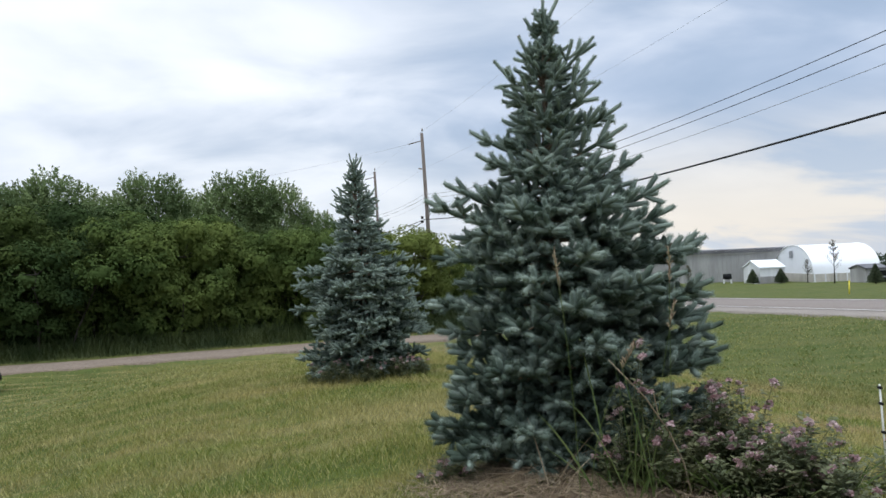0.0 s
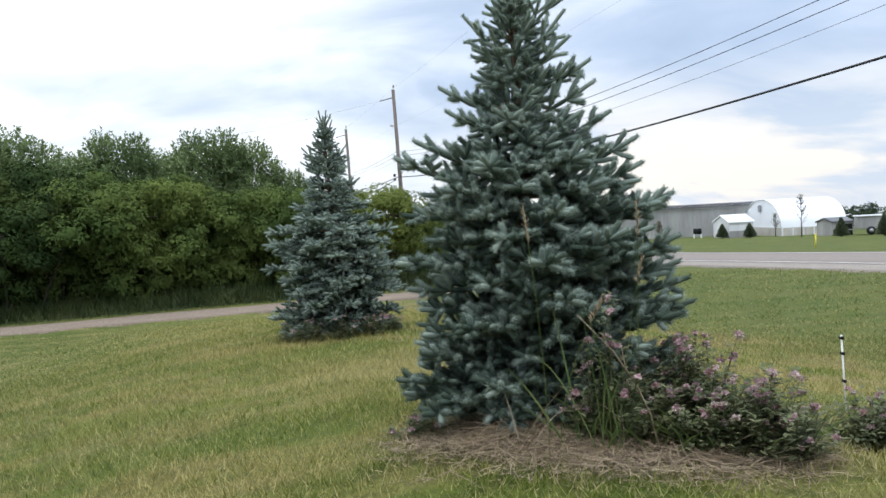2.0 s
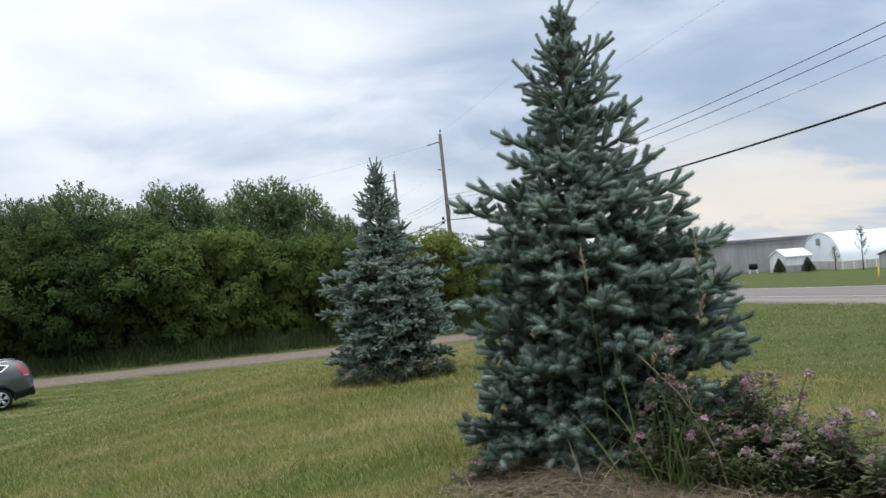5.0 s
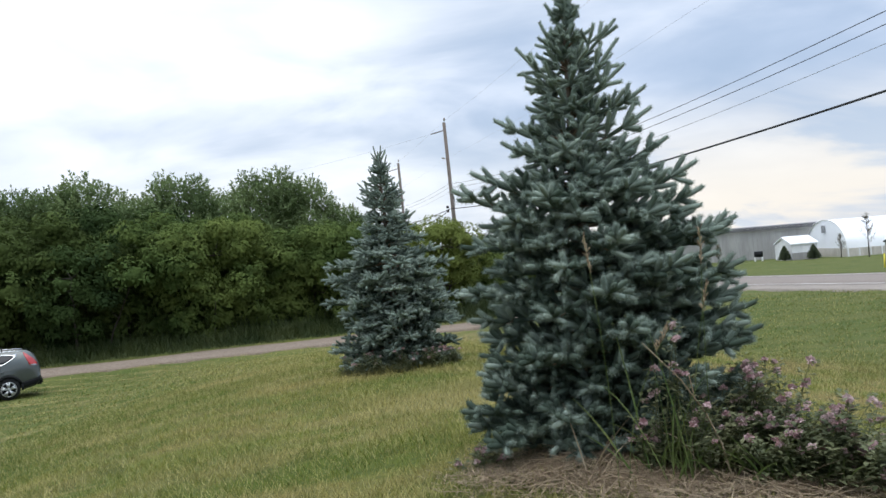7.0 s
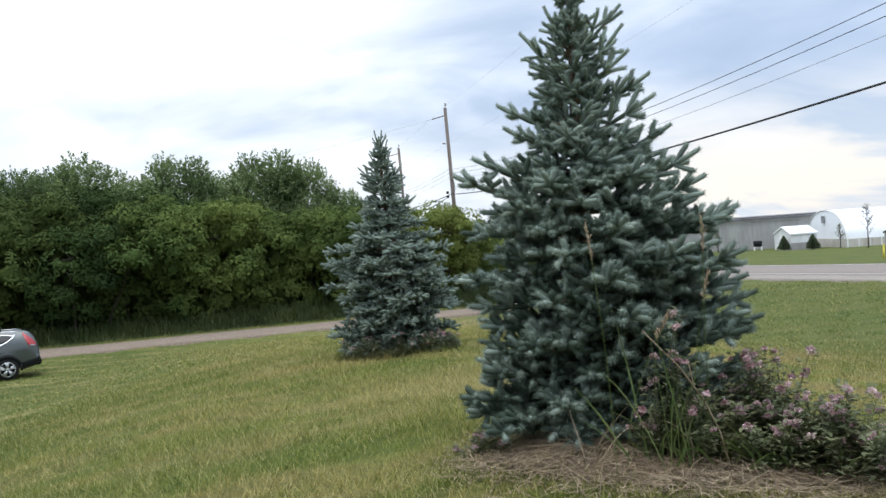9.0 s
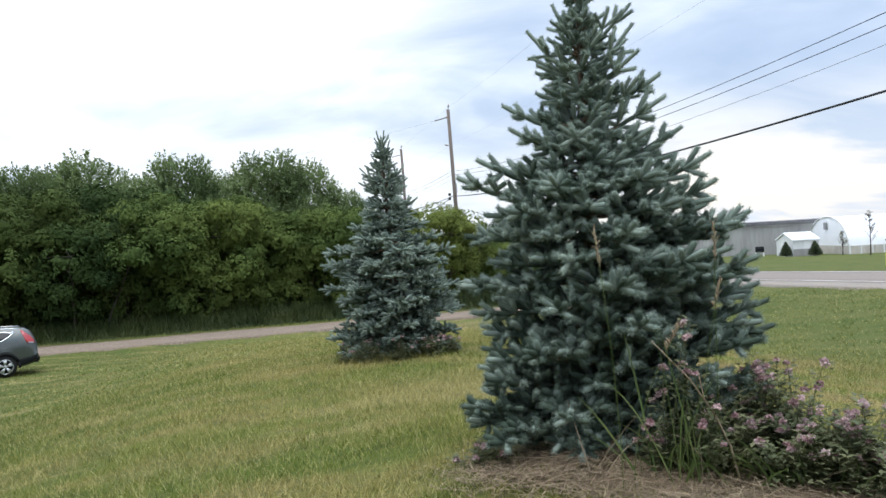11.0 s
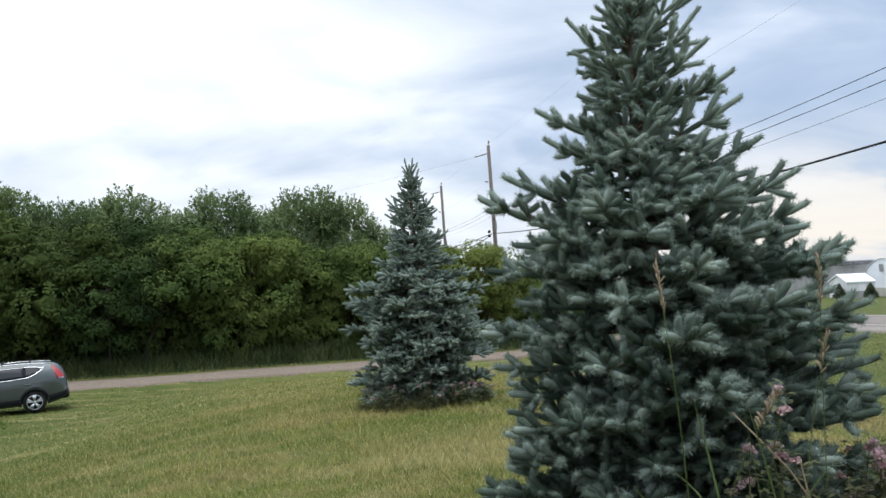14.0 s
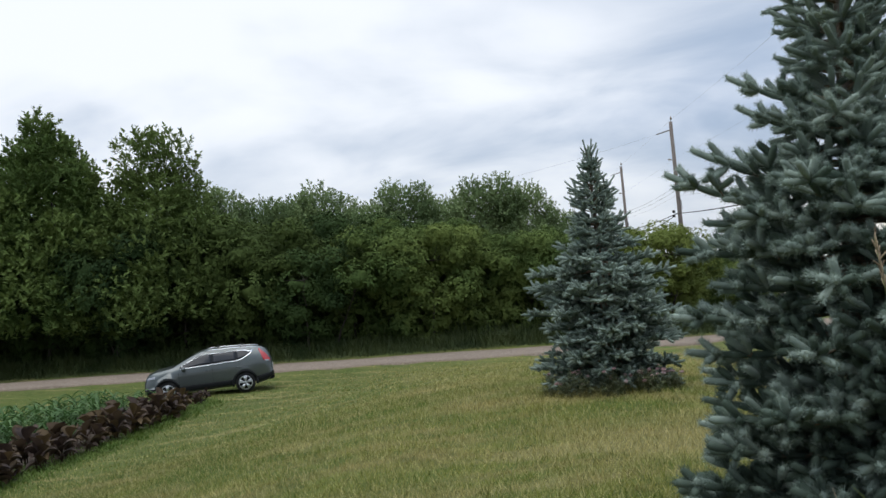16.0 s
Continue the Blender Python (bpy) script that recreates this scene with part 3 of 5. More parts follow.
def spruce(label, base, top, radius_at, tips, count, needles, width, needle_r, seed, year=(0.12, 0.20), lean_low=(0, 0), skirt=14, vigour=0.0):
    """A spruce from base to top. radius_at(h): its reach at a height above the base;
    tips: places that far-reaching boughs end at; year: length of the newest shoots, at the foot and near the top;
    vigour: how much more of its foliage is fresh."""
    rng = np.random.default_rng(seed)
    base, top = np.array(base, float), np.array(top, float)
    H = top[2] - base[2]
    root = thing("blue_spruce", label, "spruce tree", pose(*base), "row of blue spruces")

    def axis(h):
        return (top - base) * (h / H)

    trunk = [(axis(H * k / 14) - (0, 0, 0.15 if k == 0 else 0), axis(H * (k + 1) / 14), 0.055 * H / 2.6 * (1 - k / 14) + 0.006, 0.055 * H / 2.6 * (1 - (k + 1) / 14) + 0.005) for k in range(14)]
    part("trunk", tri_mesh("trunk", *stick_arrays(trunk), BARK, True), root)
    jobs = []
    for k in range(count):
        # whorls, one for each year, with a few boughs between them
        f = (k // 11 + 0.5 + (0.07 * rng.normal() if k % 11 < 8 else 0.15 + 0.6 * rng.random())) / (count / 11)
        h = H * (0.04 + 0.92 * min(max(f, 0.0), 1.0) ** 1.05)
        az = k * 2.39996 + rng.normal(0, 0.25)
        reach = radius_at(h) * ((0.72 if k % 11 < 8 else 0.5) + 0.30 * rng.random())
        rise = -0.12 + 0.8 * (h / H) ** 2.2 + rng.normal(0, 0.07)
        off = np.array([math.cos(az), math.sin(az), 0.0]) * reach
        off[:2] += np.array(lean_low) * max(0.0, 1 - h / (0.65 * H))
        hf = max(0.04 * H, h - reach * max(rise, -0.1))
        end = axis(h) + off
        end[2] = max(end[2], 0.10)
        jobs.append((axis(min(hf, h)), end, 0.10 * (1 - h / H) + 0.02))
    for tip in tips:
        end = np.array(tip, float) - base
        reach = math.hypot(end[0] - axis(end[2])[0], end[1] - axis(end[2])[1])
        hf = max(0.03 * H, end[2] - max(reach * (0.1 + 0.62 * (end[2] / H) ** 1.3), 0.3 * (end[2] > 0.85 * H)))
        jobs.append((axis(min(hf, 0.94 * H)), end, 0.07))
    # the lowest boughs sweep the ground all round
    for k in range(skirt):
        a, r = k * 2.39996, radius_at(0.15) * (0.72 + 0.3 * rng.random())
        jobs.append((axis(0.05 * H), axis(0.05 * H) + np.array([r * math.cos(a) + lean_low[0], r * math.sin(a) + lean_low[1], 0.02 * H * rng.random() - 0.03 * H]), 0.0))
    for foot, end, sag in jobs:
        f = min(1.0, max(0.0, end[2] / H))
        thin = needle_r * (0.56 + 0.44 * min(1.0, 2.0 * (1 - f)))
        # pale shoots thin out downwards: the lower boughs' shade, put into needle colour
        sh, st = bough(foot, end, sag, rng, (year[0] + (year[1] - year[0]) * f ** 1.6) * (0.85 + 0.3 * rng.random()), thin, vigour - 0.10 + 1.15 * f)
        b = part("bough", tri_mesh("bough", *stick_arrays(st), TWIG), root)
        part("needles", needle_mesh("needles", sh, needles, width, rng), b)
    # the leader and its crown of candles
    sh = [(axis(H * 0.955), np.array([0, 0, 1.0]), H * 0.045, needle_r * 0.5, True), (axis(H * 0.90), np.array([0, 0, 1.0]), H * 0.06, needle_r * 0.6, True)]
    for k in range(7):
        a, e = k * 2.39996, radians(52 + 20 * rng.random())
        d = np.array([math.cos(a) * math.cos(e), math.sin(a) * math.cos(e), math.sin(e)])
        sh.append((axis(H * (0.93 - 0.012 * k)), d, 0.15 + 0.09 * rng.random(), needle_r * 0.62, True))
    part("leader", needle_mesh("leader", sh, needles, width, rng), root)
    return root


def reach_near(h):
    return float(np.interp(h, [0, 0.12, 0.35, 0.8, 1.2, 1.37, 1.5, 1.67, 1.8, 1.95, 2.2, 2.35, 2.6], [0.55, 0.74, 0.80, 0.82, 0.74, 0.60, 0.46, 0.33, 0.29, 0.27, 0.20, 0.14, 0.03]))


def reach_second(h):
    return float(np.interp(h, [0, 0.3, 0.9, 1.4, 1.55, 1.85, 2.26, 2.6, 2.8, 2.9], [0.78, 0.94, 0.97, 0.92, 0.66, 0.45, 0.33, 0.20, 0.10, 0.04]))


T1, T2 = (0.68, 4.48), (-1.10, 10.25)
spruce("young blue spruce with dense silvery blue-green needles on the lawn", (T1[0] - 0.02, T1[1], gz(*T1)), (0.72, 4.5, 3.10), reach_near,
       [(1.01, 4.55, 2.87), (0.99, 4.40, 2.72), (0.99, 4.30, 2.55), (1.13, 4.45, 2.45), (1.14, 4.40, 2.32), (1.04, 4.30, 2.14), (1.24, 4.50, 2.16), (1.39, 4.50, 2.01), (1.40, 4.45, 1.86),
        (1.30, 4.30, 1.73), (1.55, 4.40, 1.68), (1.54, 4.30, 1.30), (1.61, 4.30, 1.08), (0.57, 4.50, 2.88), (0.42, 4.45, 2.73), (0.45, 4.50, 2.59), (0.27, 4.50, 2.34), (0.30, 4.45, 2.20),
        (0.11, 4.40, 2.04), (0.0, 4.40, 1.95), (0.19, 4.30, 1.66), (0.10, 4.0, 0.92), (0.70, 4.20, 2.11), (0.46, 3.95, 1.90), (0.83, 3.80, 1.65), (0.74, 3.65, 1.40), (0.82, 3.60, 1.22),
        (0.31, 3.75, 1.08), (1.14, 3.80, 1.50), (1.20, 3.75, 0.94), (0.46, 3.62, 0.80), (0.18, 3.85, 0.70)]
       + [(1.50, 4.15, 0.86), (1.62, 4.40, 1.20), (1.56, 4.30, 0.72), (1.42, 3.95, 1.06), (1.48, 4.10, 1.45), (-0.02, 3.95, 0.80), (0.0, 4.08, 0.70), (0.10, 3.78, 0.66)],
       209, 180, 0.0038, 0.041, 11, (0.122, 0.19), (0.20, -0.06), 28)
spruce("second blue spruce, taller and narrow-topped with weeds at its foot", (T2[0] + 0.05, T2[1], gz(*T2)), (-1.14, 10.2, 3.00), reach_second,
       [(T2[0] + (0.72 + 0.1 * math.sin(3 * k)) * math.cos(k * 0.57), T2[1] + (0.72 + 0.1 * math.sin(3 * k)) * math.sin(k * 0.57), gz(*T2) + 0.16 + 0.05 * math.cos(5 * k)) for k in range(11)]
       + [(-1.19, 10.2, 3.08), (-1.09, 10.2, 3.08), (-1.02, 10.2, 2.95), (-0.99, 10.2, 2.80), (-1.28, 10.2, 2.78), (-1.44, 10.2, 2.61), (-1.46, 10.2, 2.42), (-0.85, 10.2, 2.62),
          (-0.82, 10.2, 2.44), (-1.40, 10.2, 2.16), (-0.70, 10.2, 2.18), (-0.74, 10.2, 1.92)],
       187, 66, 0.0072, 0.042, 23, (0.120, 0.21), vigour=0.45)


# ---- woods behind the drive ----
def leaves_arrays(C, R, per, size, rng, flat=0.85, tuft=12, inner=0.72, sprig=0.0):
    """Leaves in small sprays over the shells of clumps with middles C and radii R; with a sprig, along short twigs that point up and out."""
    i = np.repeat(np.arange(len(C)), max(1, per // tuft))
    if inner > 0.6:
        g = np.tile((np.arange(max(1, per // tuft)) + 0.5) / max(1, per // tuft), len(C))
        az = np.tile(np.arange(max(1, per // tuft)) * 2.39996, len(C)) + np.repeat(rng.random(len(C)) * 6.28, max(1, per // tuft))
        dz = 1 - 1.55 * g
        d = unit(np.stack([np.sqrt(1 - dz ** 2) * np.cos(az), np.sqrt(1 - dz ** 2) * np.sin(az), dz], -1) + rng.normal(0, 0.12, (len(i), 3)))
    else:
        d = unit(rng.normal(size=(len(i), 3)) + np.array([0, 0, 0.4]))
    r = R[i] * (inner + (1.06 - inner) * rng.random(len(i)) ** 0.7)
    mid = C[i] + d * r[:, None] * np.array([1, 1, flat])
    j = np.repeat(np.arange(len(i)), tuft)
    ph = rng.random(len(j)) * 2 * np.pi
    s = (size * (0.75 + 0.5 * rng.random(len(j))))[:, None]
    if sprig:
        w = unit(d * 0.62 + np.array([0, 0, 0.62]) + rng.normal(0, 0.22, (len(i), 3)))
        a, b = frame_of(w)
        u = np.cos(ph)[:, None] * a[j] + np.sin(ph)[:, None] * b[j]
        f = rng.random(len(j))
        p = mid[j] + w[j] * (sprig * (f - 0.35) * (0.7 + 0.6 * rng.random(len(i)))[j])[:, None] + u * (size * 0.75 * (1 - 0.75 * f))[:, None]
        u = unit(w[j] * 0.75 + u * (0.95 - 0.5 * f)[:, None])
        nrm = unit(np.cross(u, np.cross(np.array([0, 0, 1.0]) + 0.5 * d[j], u)) + rng.normal(0, 0.25, (len(j), 3)))
    else:
        up = unit(d * 0.95 + np.array([0, 0, 0.30]) + rng.normal(0, 0.2, (len(i), 3)))
        a, b = frame_of(up)
        rr = np.sqrt(rng.random(len(j))) * size * 1.5
        u = np.cos(ph)[:, None] * a[j] + np.sin(ph)[:, None] * b[j]
        p = mid[j] + u * rr[:, None] + up[j] * (rng.normal(0, 0.28, len(j)) * size - 0.20 * rr ** 2 / size)[:, None]
        nrm = unit(up[j] + u * (0.30 * rr / size)[:, None] + rng.normal(0, 0.28, (len(j), 3)))
        u = unit(u + 0.6 * np.cross(nrm, u) * rng.normal(0, 1, len(j))[:, None] + np.array([0, 0, -0.25]))
    v = unit(np.cross(nrm, u))
    half = 0.27 if sprig else 0.30
    # a solid ball hidden in each clump, added to block light and sight
    ball = bmesh.new()
    bmesh.ops.create_icosphere(ball, subdivisions=2, radius=1.0)
    bv = np.array([q.co[:] for q in ball.verts])
    bt = np.array([[q.index for q in f.verts] for f in ball.faces])
    ball.free()
    blocker = (C[:, None] + bv[None] * (R * 0.42)[:, None, None] * (0.65 + 0.6 * rng.random((len(C), len(bv), 1))) * np.array([1, 1, flat])).reshape(-1, 3)
    ht = (bt[None] + (np.arange(len(C)) * len(bv))[:, None, None]).reshape(-1, 3)
    verts = np.stack([p - u * s * 0.5, p + v * s * half + nrm * s * 0.06, p + u * s * 0.6 - nrm * s * 0.12, p - v * s * half + nrm * s * 0.06], 1)
    k = np.arange(len(j))[:, None] * 4
    if sprig or inner < 0.65 or R.mean() < 0.3:
        return verts.reshape(-1, 3), np.concatenate([k + [0, 1, 2], k + [0, 2, 3]])
    return np.concatenate([verts.reshape(-1, 3), blocker]), np.concatenate([k + [0, 1, 2], k + [0, 2, 3], ht + 4 * len(j)])


def broadleaf(name, label, height, radius, bare, clumps, per, size, leaf, seed, stems=1, pointed=0.0, clump_r=0.62, flat=0.85, inner=0.72, sprig=0.0):
    """A leafy tree or tall shrub: stems, limbs to its clumps, and leaves. bare: height of the clear stem."""
    rng = np.random.default_rng(seed)
    root = thing(name, label, name.replace("_", " "))
    C = []
    tries = 0
    while len(C) < clumps and tries < 20000:
        tries += 1
        f = rng.random() ** 0.8
        h = bare + (height - bare) * f
        wide = radius * (math.sin(math.pi * min(1.0, (0.22 if pointed < 0.3 else 0.05) + 0.78 * (1 - f) ** (0.75 + pointed)) ** 1.0 * 0.5) if pointed else math.sqrt(max(0.02, 1 - (1.42 * f - 0.88) ** 2)))
        a = rng.random() * 2 * math.pi
        r = wide * math.sqrt((0.45 if inner > 0.6 else 0.12) + (0.55 if inner > 0.6 else 0.88) * rng.random())
        if stems > 1:
            # a hedge shrub overhangs its own foot
            r *= 0.45 + 0.55 * min(1.0, f / 0.5)
        c = np.array([r * math.cos(a), r * math.sin(a), h - 0.3])
        if all(np.linalg.norm(c - o) > clump_r * (0.95 if inner > 0.6 else 0.72) for o in C):
            C.append(c)
    C = np.array(C)
    R = clump_r * (0.6 + 0.7 * rng.random(len(C)))
    feet = [np.array([rng.normal(0, 0.22 * radius * (stems > 1)), rng.normal(0, 0.22 * radius * (stems > 1)), -0.2]) for _ in range(stems)]
    heads, owner, sticks = [], [], [[] for _ in feet]
    for i, f in enumerate(feet):
        top = np.array([f[0] * 2.2 + rng.normal(0, 0.2), f[1] * 2.2 + rng.normal(0, 0.2), height * 0.72])
        w = (0.05 + 0.016 * height) / math.sqrt(stems)
        prev = f
        for k in range(1, 7):
            q = f + (top - f) * k / 6 + rng.normal(0, 0.07, 3) * (k < 6)
            sticks[i].append((prev, q, w * (1 - (k - 1) / 7), w * (1 - k / 7)))
            heads.append(q)
            owner.append(i)
            prev = q
    heads, owner = np.array(heads), np.array(owner)
    for c in C[:: max(1, len(C) // 30)]:
        low = heads[:, 2] < max(c[2] - 0.1, heads[:, 2].min() + 0.1)
        j = np.flatnonzero(low)[np.argmin(np.linalg.norm(heads[low] - c, axis=1))]
        h = heads[j]
        m = (h + c) / 2 + np.array([0, 0, -0.1])
        sticks[owner[j]] += [(h, m, 0.03, 0.016), (m, m + (c - m) * 0.7, 0.016, 0.005)]
    for st in sticks:
        part("trunk", tri_mesh("trunk", *stick_arrays(st), DARK_BARK), root)
    part("crown", tri_mesh("crown", *leaves_arrays(C, R, per, size, rng, flat, inner=inner, sprig=sprig), leaf), root)
    return root


def plant_copies(kinds, places, group):
    """Copies of the given trees at rows of (x, y, scale); the first of each kind is the tree itself."""
    rng = random.Random(5)
    used = set()
    for k, (x, y, sc) in enumerate(places):
        ob = kinds[k % len(kinds)]
        m = pose(x, y, gz(x, y), 0, 0, rng.uniform(0, 360))
        if id(ob) in used:
            ob = copy_thing(ob, m)
        else:
            used.add(id(ob))
            ob.matrix_world = m
        sc = sc * (0.93 if group.startswith('tall') else 1.05 if group.startswith('shade') else 1.0)
        ob.scale = (sc * rng.uniform(0.95, 1.08), sc * rng.uniform(0.95, 1.08), sc)
        tagged(ob, group=group)


def behind_drive(along, beyond):
    """A place by metres along the drive and beyond its near edge."""
    return DRIVE_A[0] + along * DRIVE_B[0] - beyond * DRIVE_B[1], DRIVE_A[1] + along * DRIVE_B[1] + beyond * DRIVE_B[0]


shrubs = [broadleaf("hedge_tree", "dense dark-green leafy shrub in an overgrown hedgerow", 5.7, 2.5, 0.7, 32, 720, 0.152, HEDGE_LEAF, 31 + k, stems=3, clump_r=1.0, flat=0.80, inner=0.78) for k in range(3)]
sunny_shrubs = [broadleaf("hedge_tree", "leafy hedgerow shrub coloured paler yellow-green for the sunnier open end", 5.7, 2.5, 0.7, 32, 720, 0.146, SUNNY_HEDGE_LEAF, 41 + k, stems=3, clump_r=0.95, flat=0.82, inner=0.78) for k in range(2)]
rng = random.Random(3)
spots = []
for k, a in enumerate(np.arange(-36, 7.5, 2.15)):
    x, y = behind_drive(a + rng.uniform(-0.4, 0.4), 7.6 + rng.uniform(-0.9, 0.9))
    spots.append((x, y, (0.99 + rng.uniform(-0.16, 0.13)) * (1 if a < -3 else 0.82)))
for k, a in enumerate(np.arange(-35, 9, 4.4)):
    x, y = behind_drive(a + rng.uniform(-0.5, 0.5), 10.6 + rng.uniform(-0.6, 0.8))
    spots.append((x, y, (1.07 + rng.uniform(-0.06, 0.1)) * (1 if a < -3 else 0.8)))
for a, b, sc in ((8.4, 8.6, 0.62), (10.2, 9.8, 0.66), (12.2, 9.2, 0.52), (14.0, 10.6, 0.5), (16.2, 10.0, 0.42)):
    spots.append((*behind_drive(a, b), sc))
# from here on the shrubs take the brighter, sunlit leaf tone
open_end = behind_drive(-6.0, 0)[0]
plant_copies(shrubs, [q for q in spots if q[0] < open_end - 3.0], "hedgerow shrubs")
plant_copies(sunny_shrubs, [q for q in spots if q[0] >= open_end - 3.0], "hedgerow shrubs")

tall = [broadleaf("maple_tree", "tall dark-green maple standing behind the hedgerow", 10.3, 3.5, 3.2, 74, 432, 0.20, TALL_LEAF, 61 + k, pointed=0.1, clump_r=0.92, flat=1.0, inner=0.62, sprig=0.70) for k in range(4)]
spots = []
for a, b, sc in ((0.4, 22, 0.98), (3.0, 23, 0.93), (-5.0, 22.5, 0.98), (-10.7, 22, 0.99), (-13.2, 23.5, 0.92), (-15.4, 23, 0.94), (-18.2, 21, 1.02), (-22.5, 24, 1.02), (-27.0, 25, 1.0),
                 (-2.2, 27, 0.90), (-7.8, 27, 0.90), (-13.0, 27, 0.90), (6.2, 25, 0.74), (-18.0, 28, 0.85)):
    spots.append((*behind_drive(a, b), sc))
plant_copies(tall, spots, "tall trees behind the hedgerow")

big = [broadleaf("shade_tree", "large loose-crowned shade tree at the edge of the woods", 11.4, 4.3, 2.0, 120, 432, 0.205, SHADE_LEAF, 81 + k, pointed=0.35, clump_r=0.92, flat=0.80, inner=0.62, sprig=0.55) for k in range(2)]
plant_copies(big, [(*behind_drive(-17.3, 8.2), 0.97), (*behind_drive(-22.4, 7.6), 1.02), (*behind_drive(-27.5, 8.0), 1.05), (*behind_drive(-25, 13), 1.1), (*behind_drive(-33, 9), 1.05)], "shade trees")


# ---- poles and wires ----
def tube(path, r, sides=6, r_end=None):
    """A round rod along a path of points, as vertices and triangles."""
    path = np.array(path, float)
    d = unit(np.gradient(path, axis=0))
    A, B = frame_of(d)
    ang = np.arange(sides) * 2 * np.pi / sides
    rr = np.linspace(r, r if r_end is None else r_end, len(path))
    v = path[:, None] + (np.cos(ang)[None, :, None] * A[:, None] + np.sin(ang)[None, :, None] * B[:, None]) * rr[:, None, None]
    t = []
    for i in range(len(path) - 1):
        for k in range(sides):
            a, b = i * sides + k, i * sides + (k + 1) % sides
            t += [(a, b, b + sides), (a, b + sides, a + sides)]
    for k in range(1, sides - 1):
        t += [(0, k + 1, k), ((len(path) - 1) * sides, (len(path) - 1) * sides + k, (len(path) - 1) * sides + k + 1)]
    return v.reshape(-1, 3), np.array(t)


def rod(name, path, r, mat, parent, sides=6, r_end=None, label=""):
    return part(name, tri_mesh(name, *tube(path, r, sides, r_end), mat, True), parent, label)


POLES = [(9.06, 1.55), (-1.44, 42.37), (-5.75, 58.6), (-15.9, 98.0)]
ATTACH = [("primary_wire", 0.10, 0.0026, 0.35), ("second_wire", -1.95, 0.0022, 0.35), ("power_wire", -3.35, 0.0072, 0.87), ("power_wire", -3.55, 0.0072, 0.86),
          ("neutral_wire", -3.80, 0.0048, 0.90), ("telephone_cable", -4.72, 0.021, 0.60)]


def pole_top(k):
    return 8.68 - 0.02 * k * (k > 1)


def utility_pole(k):
    x, y = POLES[k]
    z0, z1 = gz(x, y), pole_top(k)
    root = thing("utility_pole", "weathered grey-brown wooden utility pole with insulators", "utility pole", pose(x, y, z0), "roadside utility poles")
    h = z1 - z0
    rod("shaft", [(0.30, 0, -0.6), (0.17, 0, h * 0.4), (0, 0, h)], 0.140, POLE_WOOD, root, 10, 0.090)
    rod("top_pin", [(0, 0, h - 0.1), (0.03, 0, h + 0.22)], 0.018, STEEL, root)
    rod("insulator", [(0.03, 0, h + 0.12), (0.03, 0, h + 0.28)], 0.055, CERAMIC, root, 8, 0.03)
    rod("side_arm", [(-0.05, 0, h - 0.42), (-0.75, 0.1, h - 0.56)], 0.03, POLE_WOOD, root)
    rod("second_insulator", [(-0.08, 0, h - 1.95), (-0.26, 0, h - 1.92)], 0.04, CERAMIC, root)
    rod("wire_bracket", [(0.16, -0.05, h - 3.2), (0.16, -0.05, h - 3.9)], 0.025, STEEL, root)
    for d in (4.62, 4.84):
        rod("cable_clamp", [(-0.16, -0.06, h - d - 0.07), (-0.16, -0.06, h - d + 0.07)], 0.07, PLASTIC, root, 8)
    rod("riser_loop", [(0.10, -0.1, h - 3.9), (0.24, -0.1, h - 4.1), (0.26, -0.1, h - 4.5), (0.12, -0.1, h - 4.75)], 0.018, PLASTIC, root)


for k in range(4):
    utility_pole(k)
for name, dz, r, sag in ATTACH:
    for k in range(3):
        a, b = POLES[k], POLES[k + 1]
        sg = sag * (math.hypot(b[0] - a[0], b[1] - a[1]) / 42.0) ** 2
        path = []
        for t in np.linspace(0, 1, 25):
            path.append((a[0] + (b[0] - a[0]) * t, a[1] + (b[1] - a[1]) * t, pole_top(k) + (pole_top(k + 1) - pole_top(k)) * t + dz - sg * 4 * t * (1 - t)))
        ob = new(name, tri_mesh(name, *tube(path, r, 5), WIRE if r > 0.006 else THIN_WIRE, True))
        tagged(ob, "thick black sagging telephone cable between the poles" if r > 0.02 else "thin dark overhead wire strung between the poles", "overhead wire", "overhead wires")
# a second cable beyond the near pole, and a service wire to the woods
for name, a, b, r, sag in (("telephone_cable", (-1.6, 42.3, 3.82), (-5.9, 58.5, 3.75), 0.021, 0.35), ("service_wire", (-2.2, 42.47, 8.12), (-34.0, 62.0, 7.9), 0.004, 0.8)):
    path = [tuple(np.array(a) + (np.array(b) - a) * t - np.array([0, 0, 4 * sag * t * (1 - t)])) for t in np.linspace(0, 1, 21)]
    tagged(new(name, tri_mesh(name, *tube(path, r, 5), WIRE if r > 0.006 else THIN_WIRE, True)), "dark overhead line leading away from the pole", "overhead wire", "overhead wires")
far = thing("utility_pole", "distant wooden pole seen beyond the spruce", "utility pole", pose(7.9, 200, gz(7.9, 200)), "roadside utility poles")
rod("shaft", [(0, 0, -0.5), (0, 0, 6.2 - gz(7.9, 200))], 0.24, POLE_WOOD, far, 8, 0.17)


# ---- across the road ----
def box(bm, x0, x1, y0, y1, z0, z1):
    v = [bm.verts.new(p) for p in ((x0, y0, z0), (x1, y0, z0), (x1, y1, z0), (x0, y1, z0), (x0, y0, z1), (x1, y0, z1), (x1, y1, z1), (x0, y1, z1))]
    for f in ((3, 2, 1, 0), (4, 5, 6, 7), (0, 1, 5, 4), (1, 2, 6, 5), (2, 3, 7, 6), (3, 0, 4, 7)):
        bm.faces.new([v[i] for i in f])


